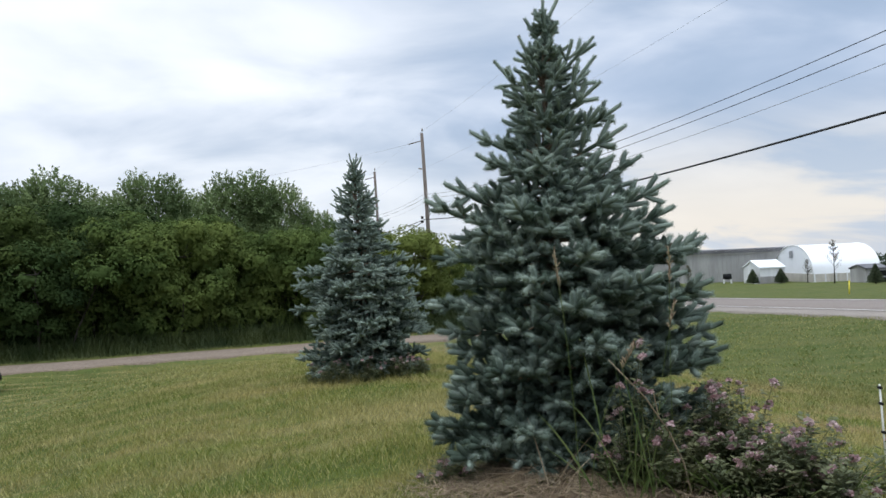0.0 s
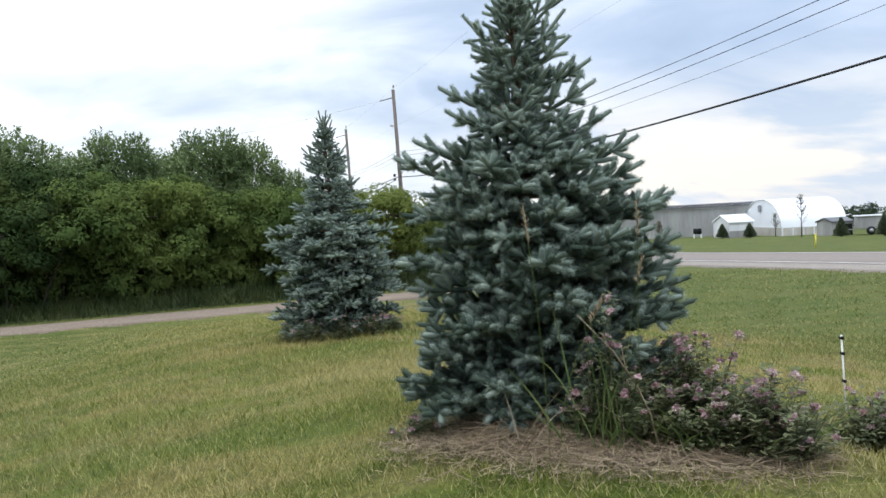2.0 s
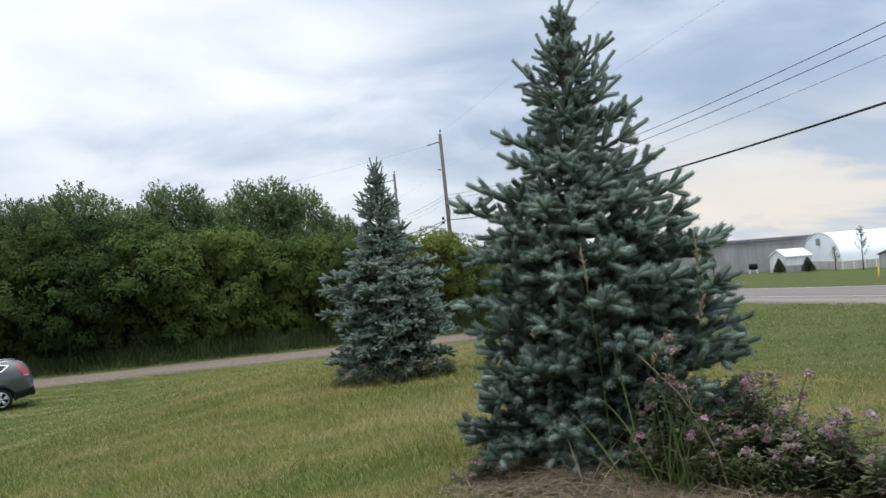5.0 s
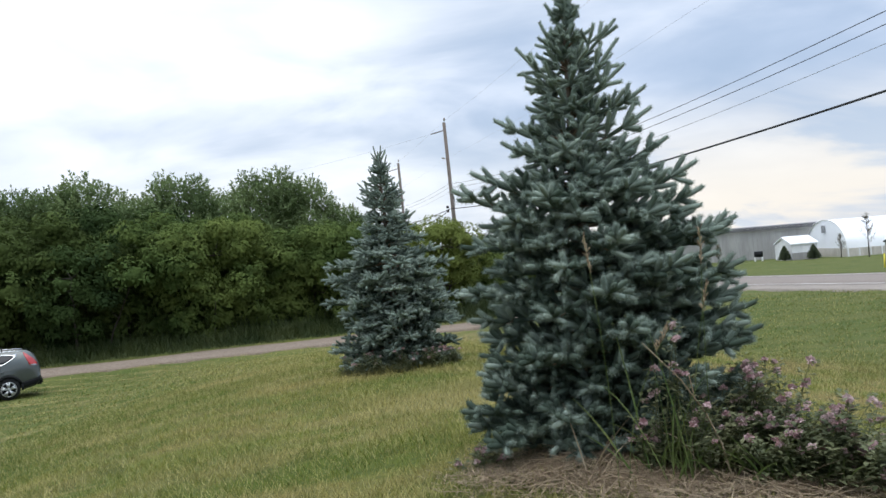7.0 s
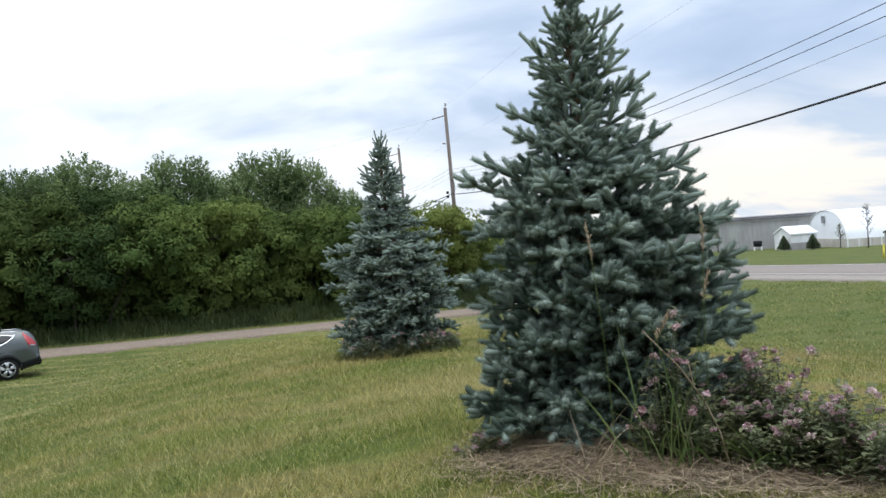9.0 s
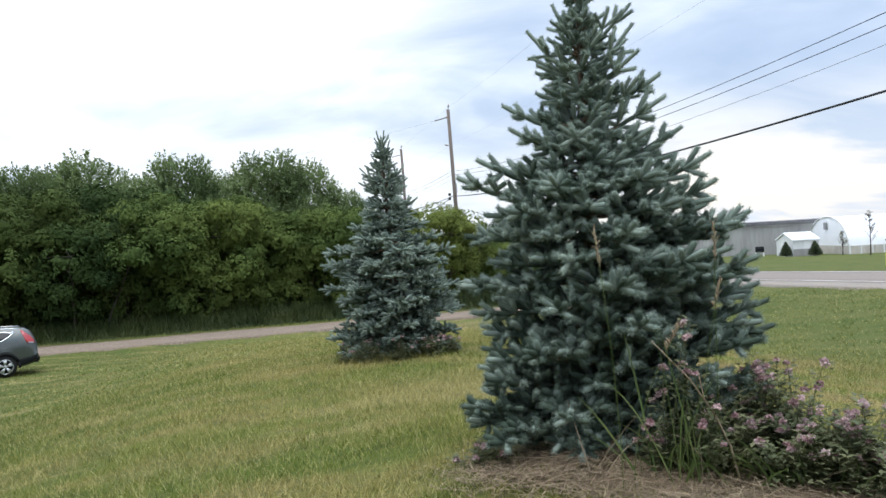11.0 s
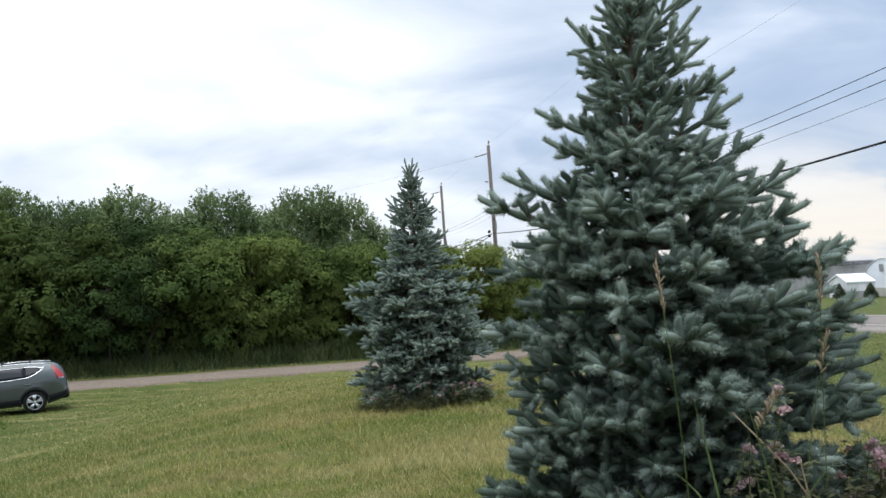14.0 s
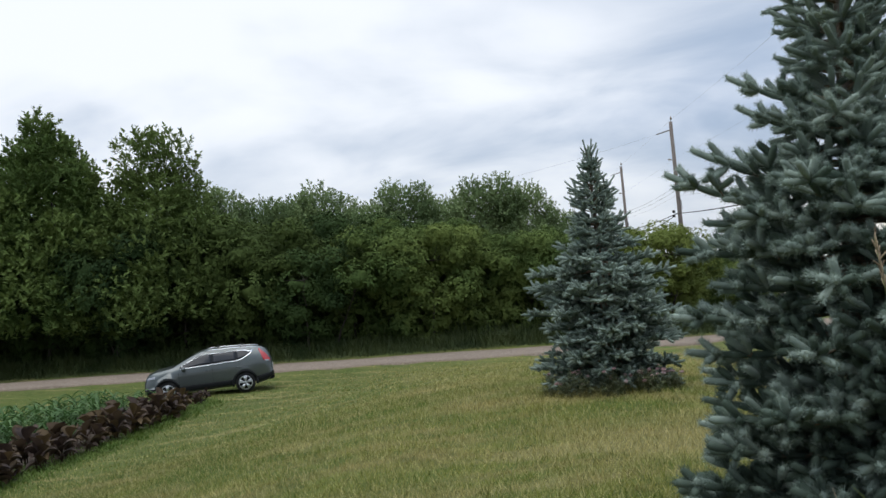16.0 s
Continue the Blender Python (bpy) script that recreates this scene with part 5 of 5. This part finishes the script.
def arc_path(foot, az, reach, rise, droop, n=7):
    out = []
    for k in range(n):
        t = k / (n - 1)
        out.append((foot[0] + math.cos(az) * reach * t, foot[1] + math.sin(az) * reach * t, foot[2] + rise * t - droop * t * t))
    return out


def bronze_plant(seed):
    """A dark, broad-leaved garden plant; each leaf is a part."""
    rng = random.Random(seed)
    root = thing("bronze_leaf_plant", "dark bronze broad-leaved garden plant in a row", "garden plant", group="row of bronze-leaved plants")
    h = rng.uniform(0.34, 0.50)
    for st in range(2):
        rod("stem", [(0.09 * st, 0, -0.05), (0.02 + 0.10 * st, 0.03 * st, h * 0.5), (0.12 * st, 0.02, h * (1 - 0.25 * st))], 0.016, DARK_LEAF, root, 6, 0.01)
    for k in range(9):
        # paddle-shaped leaves: the lower ones lean out, the upper stand up and curl
        f = 0.16 + 0.84 * k / 8
        az = k * 2.4 + rng.uniform(-0.5, 0.5)
        ln = rng.uniform(0.30, 0.50)
        p = arc_path((0.06 * (k % 2), 0, h * f), az, ln * (0.95 - 0.35 * f), ln * (0.60 + 0.45 * f), ln * rng.uniform(0.25, 0.95) * (1.25 - 0.8 * f), 9)
        wd = rng.uniform(0.95, 1.5)
        v, t = leaf_blade(p, [wd * w for w in (0.010, 0.022, 0.062, 0.092, 0.105, 0.100, 0.080, 0.046, 0.006)], fold=rng.uniform(0.25, 0.6))
        part("leaf", tri_mesh("leaf", v, t, DARK_LEAF, True), root)
    return root


def maize_plant(seed):
    rng = random.Random(seed)
    root = thing("maize_plant", "young green maize plant with long arching leaves", "maize", group="patch of young maize")
    h = rng.uniform(0.5, 0.65)
    rod("stalk", [(0, 0, -0.05), (0, 0, h)], 0.02, CORN_LEAF, root, 6, 0.01)
    for k in range(9):
        f = 0.15 + 0.85 * k / 8
        az = (k % 2) * math.pi + rng.uniform(-0.6, 0.6)
        ln = rng.uniform(0.45, 0.7) * (1.05 - 0.35 * abs(f - 0.5))
        p = arc_path((0, 0, h * f), az, ln * 0.75, ln * (0.7 + 0.3 * f), ln * rng.uniform(0.6, 1.15), 8)
        v, t = leaf_blade(p, [0.02, 0.034, 0.038, 0.038, 0.034, 0.026, 0.015, 0.003], fold=0.3)
        part("leaf", tri_mesh("leaf", v, t, CORN_LEAF, True), root)
    return root


def spread(kinds, places, rng, size=1.0):
    used = set()
    for k, (x, y) in enumerate(places):
        ob = kinds[k % len(kinds)]
        m = pose(x, y, gz(x, y) + 0.02, rng.uniform(-4, 4), rng.uniform(-4, 4), rng.uniform(0, 360))
        sc = rng.uniform(0.85, 1.15) * size * (0.55 + 0.45 * min(1.0, max(0.0, (ROW_A[1] - y) / 4.5)))
        if id(ob) in used:
            ob = copy_thing(ob, m)
        else:
            used.add(id(ob))
            ob.matrix_world = m
        ob.scale = (sc, sc, sc * rng.uniform(0.9, 1.1))


ROW_A, ROW_B = (-14.55, 20.9), (-10.9, 9.2)
rng = random.Random(8)
spots = []
for k in range(32):
    f = k / 31
    x, y = ROW_A[0] + (ROW_B[0] - ROW_A[0]) * f - 1.2 * math.sin(math.pi * f) * -0.35, ROW_A[1] + (ROW_B[1] - ROW_A[1]) * f
    for j in range(2):
        spots.append((x - 0.1 - 0.50 * j + rng.uniform(-0.16, 0.16), y + rng.uniform(-0.2, 0.2) - 0.2 * j))
spread([bronze_plant(k) for k in range(5)], spots, rng, 0.86)
spots = []
for r in range(4):
    for k in range(34):
        f = k / 33
        x, y = ROW_A[0] + (ROW_B[0] - ROW_A[0]) * f - 1.3 - 0.55 * r, ROW_A[1] + (ROW_B[1] - ROW_A[1]) * f - 0.8 - 0.1 * r
        if y < 20.5:
            spots.append((x + rng.uniform(-0.08, 0.08), y + rng.uniform(-0.1, 0.1)))
spread([maize_plant(k) for k in range(5)], spots, rng, 1.0)
pts = []
for k in range(30):
    f = k / 29 * 1.06 - 0.03
    x, y = ROW_A[0] + (ROW_B[0] - ROW_A[0]) * f + 0.42 * math.sin(math.pi * f), ROW_A[1] + (ROW_B[1] - ROW_A[1]) * f
    row = []
    for j in range(9):
        xx = x + 0.12 + 0.08 * math.sin(k * 1.7) - 0.48 * j * (1 if 0.1 < f else 0.45 + 5 * max(f, 0))
        row.append((xx, y, float(plain(xx, y)) + (0.03 + 0.03 * math.sin(k * 2.1 + j) if 0 < j < 8 else -0.02)))
    pts.append(row)
sheet("garden_bed", pts, SOIL, 0.15, "dark bare soil of a planted garden bed")


# ---- flowers, straw and wild grass round the spruces ----
def flower_head_mesh(seed):
    """A crown of small pea-like petals."""
    rng = np.random.default_rng(seed)
    n = 14
    pieces = []
    for k in range(n):
        a = k * 2.39996
        e = math.acos(1 - 1.35 * (k + 0.5) / n)
        d = np.array([math.sin(e) * math.cos(a), math.sin(e) * math.sin(a), math.cos(e)])
        s = 0.0185 * rng.uniform(0.85, 1.15)
        side = unit(np.cross(d, rng.normal(size=3))) * s * 0.42
        up = np.cross(d, side)
        b, m_, t = d * s * 0.15, d * s * 0.75, d * s * 1.15
        pieces.append((np.array([b, m_ + side, t + up * 0.3, m_ - side, m_ + up]), np.array([(0, 1, 4), (1, 2, 4), (2, 3, 4), (3, 0, 4)])))
    return tri_mesh("flower_head", *joined(pieces), PETAL)


HEADS = [flower_head_mesh(k) for k in range(4)]


def wild_flowers(label, x, y, radius, height, stems, heads, seed, squash=(1.0, 1.0), leaf=1.0):
    """A sprawling clump: curved stems with pairs of pointed leaves, and flower heads held above them."""
    rng = np.random.default_rng(seed)
    z0 = gz(x, y)
    root = thing("wild_flower_clump", label, "wild flowers", pose(x, y, z0), "wild flowers round the spruces")
    sticks, leaves, ends = [], [], []
    for k in range(stems):
        a, r = rng.random() * 6.283, radius * math.sqrt(rng.random())
        foot = np.array([0.65 * r * math.cos(a) * squash[0], 0.65 * r * math.sin(a) * squash[1], 0])
        foot[2] = gz(x + foot[0], y + foot[1]) - z0
        hh = height * (0.25 + 1.0 * rng.random() ** 1.4) * (1 - 0.35 * (r / radius) ** 2)
        end = foot + np.array([0.35 * r * math.cos(a) + rng.normal(0, 0.07), 0.35 * r * math.sin(a) + rng.normal(0, 0.07), hh])
        mid = (foot + end) / 2 + rng.normal(0, 0.03, 3)
        path = [(1 - t) ** 2 * foot + 2 * t * (1 - t) * mid + t * t * end for t in np.linspace(0, 1, 7)]
        for p, q in zip(path, path[1:]):
            sticks.append((p, q, 0.0022, 0.0018))
        ends.append(end)
        # pointed leaves in pairs up the stem
        for i, p in enumerate(path[1:]):
            b = rng.random() * 6.283
            for j in range(7):
                b += math.pi if j % 2 else 1.2
                d = unit(np.array([math.cos(b), math.sin(b), 0.25 + 0.6 * rng.random()]))
                ln = (0.024 + 0.020 * rng.random()) * leaf
                sd = unit(np.cross(d, (0, 0, 1.0))) * ln * 0.24
                c = p + 0.022 * rng.normal(size=3)
                tip = c + d * ln - np.array([0, 0, 0.25 * ln])
                m_ = c + d * ln * 0.45
                leaves.append((np.array([c, m_ + sd, tip, m_ - sd]), np.array([(0, 1, 2), (0, 2, 3)])))
    tagged(part("stalk_mass", tri_mesh("stalk_mass", *stick_arrays(sticks), VETCH_LEAF), root), kind="stuff")
    tagged(part("foliage", tri_mesh("foliage", *joined(leaves), VETCH_LEAF), root), kind="stuff")
    order = sorted(range(stems), key=lambda k: -ends[k][2] + 0.25 * rng.random())
    for k in order[:int(0.92 * heads)]:
        for j in range(1 + int(rng.random() < 0.45)):
            e = ends[k] + (rng.normal(0, 0.022, 3) if j else 0)
            part("flower_head", HEADS[int(rng.integers(4))], root, m=Matrix.Translation(e) @ Matrix.Rotation(rng.random() * 6, 4, "Z") @ Matrix.Rotation(rng.normal(0, 0.5), 4, "X") @ Matrix.Scale(0.80 + 0.45 * rng.random(), 4))
    return root


FLOWERS = "wild flower clump with dusty pink blooms sprawling beside the spruce"
for k, (x, y, r, h, st, hd, sq_) in enumerate([(1.46, 3.72, 0.20, 0.34, 80, 24, (1, 1)), (1.67, 3.62, 0.18, 0.36, 80, 30, (1, 1)), (1.80, 3.60, 0.10, 0.24, 36, 14, (1, 1)), (1.26, 3.82, 0.18, 0.30, 50, 10, (1, 1)),
                                        (1.55, 3.95, 0.08, 0.56, 26, 10, (1, 1)), (1.42, 3.98, 0.15, 0.46, 60, 20, (1, 1)), (2.36, 3.90, 0.15, 0.27, 50, 14, (1.2, 1)), (2.56, 3.90, 0.20, 0.26, 60, 16, (1, 1)),
                                        (0.98, 3.76, 0.20, 0.68, 26, 22, (1, 0.5)), (0.10, 4.06, 0.10, 0.13, 10, 8, (1, 1))]):
    wild_flowers(FLOWERS, x, y, r, 0.88 * h, st, hd, 200 + k, sq_, 1.25)
for k, (x, y) in enumerate([(-1.62, 9.9), (-1.35, 9.62), (-0.62, 9.66), (-0.42, 9.95), (-0.95, 9.55)]):
    wild_flowers("weedy wild flowers with sparse pale blooms under the spruce", x, y, 0.15, 0.24, 46, 9, 260 + k)


def grass_clump(name, label, x, y, blades, height, spread_, mat, seed, lean=0.5, width=0.006):
    """Tall wild grass: long arching blades."""
    rng = np.random.default_rng(seed)
    root = thing(name, label, "wild grass", pose(x, y, gz(x, y)), "wild grass round the spruce")
    for k in range(blades):
        a, b = rng.random() * 6.283, rng.random() * 6.283
        h = height * (0.55 + 0.5 * rng.random())
        foot = np.array([spread_ * rng.normal(), spread_ * 0.6 * rng.normal(), 0.0])
        p = arc_path(foot, b, h * lean * (0.4 + rng.random()), h * 1.15, h * (0.15 + 0.5 * rng.random()), 8)
        v, t = leaf_blade(p, [width * 0.7, width, width, width, width * 0.85, width * 0.65, width * 0.4, 0.0004], (math.cos(a), math.sin(a), 0.2), 0.2)
        part("blade", tri_mesh("blade", v, t, mat, True), root)
    return root


grass_clump("wild_grass", "tall green grass blades growing through the spruce", 1.10, 3.78, 14, 0.46, 0.12, GREEN_BLADE, 1, 0.6, 0.0048)
grass_clump("wild_grass", "tall green grass blades growing through the spruce", 0.96, 3.58, 9, 0.86, 0.05, GREEN_BLADE, 2, 0.32, 0.0042)
grass_clump("wild_grass", "tall green grass blades growing through the spruce", 0.88, 3.72, 9, 0.40, 0.10, GREEN_BLADE, 3, 0.8, 0.004)
for k, (x, y) in enumerate([(0.98, 3.70), (1.20, 3.68), (1.36, 3.62), (1.62, 3.56), (2.02, 3.85)]):
    grass_clump("wild_grass", "low tuft of bright green grass among the flowers", x, y, 24, 0.26, 0.07, GREEN_BLADE, 20 + k, 0.8, 0.0046)
grass_clump("dry_grass", "bent straw-coloured dry grass stalks at the spruce's foot", 1.0, 3.70, 6, 0.40, 0.12, STRAW, 4, 0.6, 0.0032)
grass_clump("dry_grass", "bent straw-coloured dry grass stalks at the spruce's foot", 0.55, 3.70, 7, 0.34, 0.12, STRAW, 5, 0.9, 0.003)


def seed_stalk(x, y, top, bend, seed):
    """A tall grass stalk with a dry seed head."""
    rng = np.random.default_rng(seed)
    z0 = gz(x, y)
    root = thing("grass_seed_stalk", "tall dry grass stalk with a tan seed head", "wild grass", pose(x, y, z0), "wild grass round the spruce")
    h = top - z0
    path = [(bend[0] * t * t, bend[1] * t * t, h * t) for t in np.linspace(0, 1, 9)]
    rod("stalk", path, 0.0018, GREEN_BLADE, root, 5, 0.0014)
    sh = []
    for k in range(26):
        f = 0.86 + 0.14 * k / 25
        p = np.array([bend[0] * f * f, bend[1] * f * f, h * f])
        d = unit(np.array([rng.normal(0, 0.35), rng.normal(0, 0.35), 1.0]))
        sh.append((p, d, 0.028, 0.006))
    P, D = np.array([s[0] for s in sh]), np.array([s[1] for s in sh])
    part("seed_head", tri_mesh("seed_head", *needle_arrays(P, D, np.array([s[2] for s in sh]), np.array([s[3] for s in sh]), 14, 0.003, rng), STRAW), root)


seed_stalk(0.66, 3.48, 1.62, (-0.07, 0.0), 1)
seed_stalk(1.12, 3.66, 1.62, (0.03, 0.02), 2)
seed_stalk(1.05, 3.70, 1.36, (0.12, 0.0), 3)
seed_stalk(0.72, 3.55, 1.20, (0.20, -0.1), 4)
dry = thing("dry_stalk", "thick bent straw-coloured stalk leaning on the spruce", "wild grass", pose(1.20, 3.62, gz(1.20, 3.62)), "wild grass round the spruce")
Z0 = gz(1.20, 3.62)
rod("stem", [(0, 0, -0.02), (-0.04, 0.02, 0.64 - Z0), (-0.10, 0.02, 0.78 - Z0), (-0.20, 0.02, 0.94 - Z0), (-0.36, 0.03, 1.12 - Z0)], 0.0055, STRAW, dry, 6, 0.003)
rod("side_stem", [(-0.10, 0.02, 0.78 - Z0), (-0.15, 0.0, 0.86 - Z0), (-0.17, 0.0, 0.98 - Z0)], 0.004, STRAW, dry, 6, 0.002)
fence = thing("fence_stake", "thin white plastic electric-fence stake with dark clips", "fence post", pose(2.78, 4.95, gz(2.78, 4.95), 2, -3, 0))
STAKE_H = 0.73 - gz(2.78, 4.95)
rod("stake", [(0, 0, -0.1), (0, 0, STAKE_H)], 0.006, FENCE_WHITE, fence, 8)
for zz in (STAKE_H - 0.02, STAKE_H - 0.30, STAKE_H - 0.12):
    rod("clip", [(0, -0.014, zz), (0, 0.014, zz)], 0.011, PLASTIC, fence, 8)


def scatter(name, label, count, place, length, width, mat, seed, lift, upright, simple=False):
    """Loose blades over a patch as one stuff object. place(rng, n) gives x and y."""
    rng = np.random.default_rng(seed)
    x, y, size = place(rng, count)
    z = ground_z(x, y)
    n = len(x)
    a = rng.random(n) * 2 * np.pi
    tilt = np.abs(rng.normal(0, 1, n)) * (1 - upright) + 0.25 * rng.random(n) + (1.15 if upright == 0 else 0)
    up = np.cos(np.minimum(tilt, 1.5))
    flat = np.sin(np.minimum(tilt, 1.5))
    L = length * size * (0.55 + 0.8 * rng.random(n))
    d = np.stack([np.cos(a) * flat, np.sin(a) * flat, up], -1)
    b = a + np.pi / 2 + rng.normal(0, 0.6, n)
    side = np.stack([np.cos(b), np.sin(b), np.zeros(n)], -1) * (width * size / 2)[:, None]
    foot = np.stack([x, y, z + lift * rng.random(n) - 0.004], -1)
    bend = np.stack([np.cos(a), np.sin(a), -0.35 * np.ones(n)], -1) * (L * 0.28)[:, None]
    mid, tip = foot + d * (L * 0.55)[:, None], foot + d * L[:, None] + bend
    if upright == 0:
        tip = foot + d * L[:, None]
    if simple:
        v, t = np.stack([foot - side, foot + side, tip], 1).reshape(-1, 3), np.arange(n * 3).reshape(-1, 3)
        return tagged(new(name, tri_mesh(name, v, t, mat)), label, "grass", kind="stuff")
    v = np.stack([foot - side, foot + side, mid + side * 0.8, mid - side * 0.8, tip], 1).reshape(-1, 3)
    k = np.arange(n)[:, None] * 5
    t = np.concatenate([k + [0, 1, 2], k + [0, 2, 3], k + [3, 2, 4]])
    ob = new(name, tri_mesh(name, v, t, mat))
    return tagged(ob, label, "grass", kind="stuff")


def wedge(d0, d1, power, a0=-62.0, a1=41.0):
    """Places in a fan before the walk, denser near it."""
    def place(rng, n):
        d = d0 + (d1 - d0) * rng.random(n) ** power * (1 + 0.12 * np.abs(rng.normal(size=n)))
        # the sides thin out gradually
        a = np.radians(a0 + (a1 - a0) * rng.random(n) + 9.0 * rng.normal(size=n))
        x, y = 0.15 + d * np.sin(a), 0.1 + d * np.cos(a)
        s, q = sq(x, y)
        keep = (drive_dist(x, y) < -0.1) & (q < -0.3)
        row = ROW_A[0] + (ROW_B[0] - ROW_A[0]) * np.clip((ROW_A[1] - y) / (ROW_A[1] - ROW_B[1]), 0, 1) + 0.4
        keep &= ~((x < row) & (x > row - 3.6) & (y < ROW_A[1] + 0.5) & (y > ROW_B[1] - 3))
        straw = ((x - 0.95) / 0.95) ** 2 + ((y - 3.80 + 0.2 * (x - 0.95)) / 0.46) ** 2 + 0.25 * np.sin(9 * x) * np.sin(11 * y)
        keep &= (straw > 0.9) | (rng.random(n) < 0.24)
        keep &= ((x - T1[0]) ** 2 + (y - T1[1]) ** 2 > 0.25)
        return x[keep], y[keep], 1.0 + 0.035 * np.maximum(d[keep] - 5, 0)
    return place


scatter("lawn_grass", "short mown lawn grass, green with dry yellow blades", 300000, wedge(0.0, 13.0, 0.86), 0.066, 0.0064, BLADE, 1, 0.0, 0.55, True)
scatter("lawn_grass_underfoot", "short mown lawn grass round the walk", 45000, wedge(0.0, 4.5, 0.55, 41.0, 298.0), 0.066, 0.0064, BLADE, 8, 0.0, 0.55, True)
scatter("lawn_grass_beyond", "short mown grass further down the lawn", 150000, wedge(11.0, 29.0, 1.3), 0.036, 0.013, BLADE, 2, 0.0, 0.45, True)


def straw_place(rng, n):
    a, r = rng.random(n) * 2 * np.pi, np.sqrt(rng.random(n))
    x, y = 0.95 + 0.92 * r * np.cos(a) + 0.13 * rng.normal(size=n), 3.80 + 0.42 * r * np.sin(a) + 0.12 * rng.normal(size=n) - 0.18 * r * np.cos(a)
    return x, y, np.ones(n)


scatter("straw_mulch", "matted tan straw and dead grass round the spruce", 15000, straw_place, 0.125, 0.0050, STRAW, 3, 0.05, 0.0, True)


mulch = bpy.data.objects["straw_mulch"]
rng = np.random.default_rng(31)
STALKS = []
for k in range(6):
    L, b = 0.16 + 0.03 * k, rng.normal(0, 0.03, 2)
    STALKS.append(tri_mesh("straw", *tube([(L * t, b[0] * math.sin(3 * t), abs(b[1]) * math.sin(math.pi * t)) for t in np.linspace(-0.5, 0.5, 5)], 0.0021, 4, 0.0012), STRAW, True))
sx, sy, _ = straw_place(rng, 280)
for k in range(280):
    part("straw", STALKS[k % 6], mulch, m=pose(sx[k], sy[k], gz(sx[k], sy[k]) + 0.035 + 0.025 * rng.random(), 0, rng.normal(0, 9), rng.random() * 360))


def verge_place(rng, n):
    along, beyond = -40 + 58 * rng.random(n), DRIVE_W + 0.3 + 3.6 * rng.random(n) ** 0.9
    x = DRIVE_A[0] + along * DRIVE_B[0] - beyond * DRIVE_B[1]
    y = DRIVE_A[1] + along * DRIVE_B[1] + beyond * DRIVE_B[0]
    return x, y, 0.35 + 0.9 * smooth(beyond, DRIVE_W + 0.5, DRIVE_W + 2.2)


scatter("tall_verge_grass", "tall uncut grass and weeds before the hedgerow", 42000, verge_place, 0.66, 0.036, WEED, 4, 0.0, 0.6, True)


def under_place(rng, n):
    along, beyond = -40 + 54 * rng.random(n), DRIVE_W + 3.2 + 9.0 * rng.random(n)
    return *behind_drive(along, beyond), (0.5 + 0.6 * rng.random(n)) * (1 + 0.8 * smooth(beyond, 9.0, 12.0))


# Added dark backing: closes bright gaps under the hedge, in place of shade
scatter("shade_filler", "dark filler blades standing for the shade between the hedgerow stems", 26000, under_place, 1.25, 0.11, WEED, 7, 0.0, 0.75, True)


def foot_place(rng, n):
    a, r = rng.random(n) * 2 * np.pi, 0.45 + 0.35 * rng.random(n)
    return T2[0] + r * np.cos(a), T2[1] + r * np.sin(a), np.ones(n)


scatter("spruce_foot_grass", "longer unmown grass round the second spruce", 3500, foot_place, 0.10, 0.007, BLADE, 5, 0.0, 0.75)


def weed_place(rng, n):
    f = rng.random(n) * 1.04 - 0.02
    x = ROW_A[0] + (ROW_B[0] - ROW_A[0]) * f + 0.42 * np.sin(np.pi * np.clip(f, 0, 1)) - 0.05 + rng.normal(0, 0.36, n)
    return x, ROW_A[1] + (ROW_B[1] - ROW_A[1]) * f, 0.5 + 0.8 * rng.random(n)


scatter("garden_weeds", "low green weeds along the edge of the garden bed", 15000, weed_place, 0.095, 0.016, WEED_GREEN, 6, 0.0, 0.45)
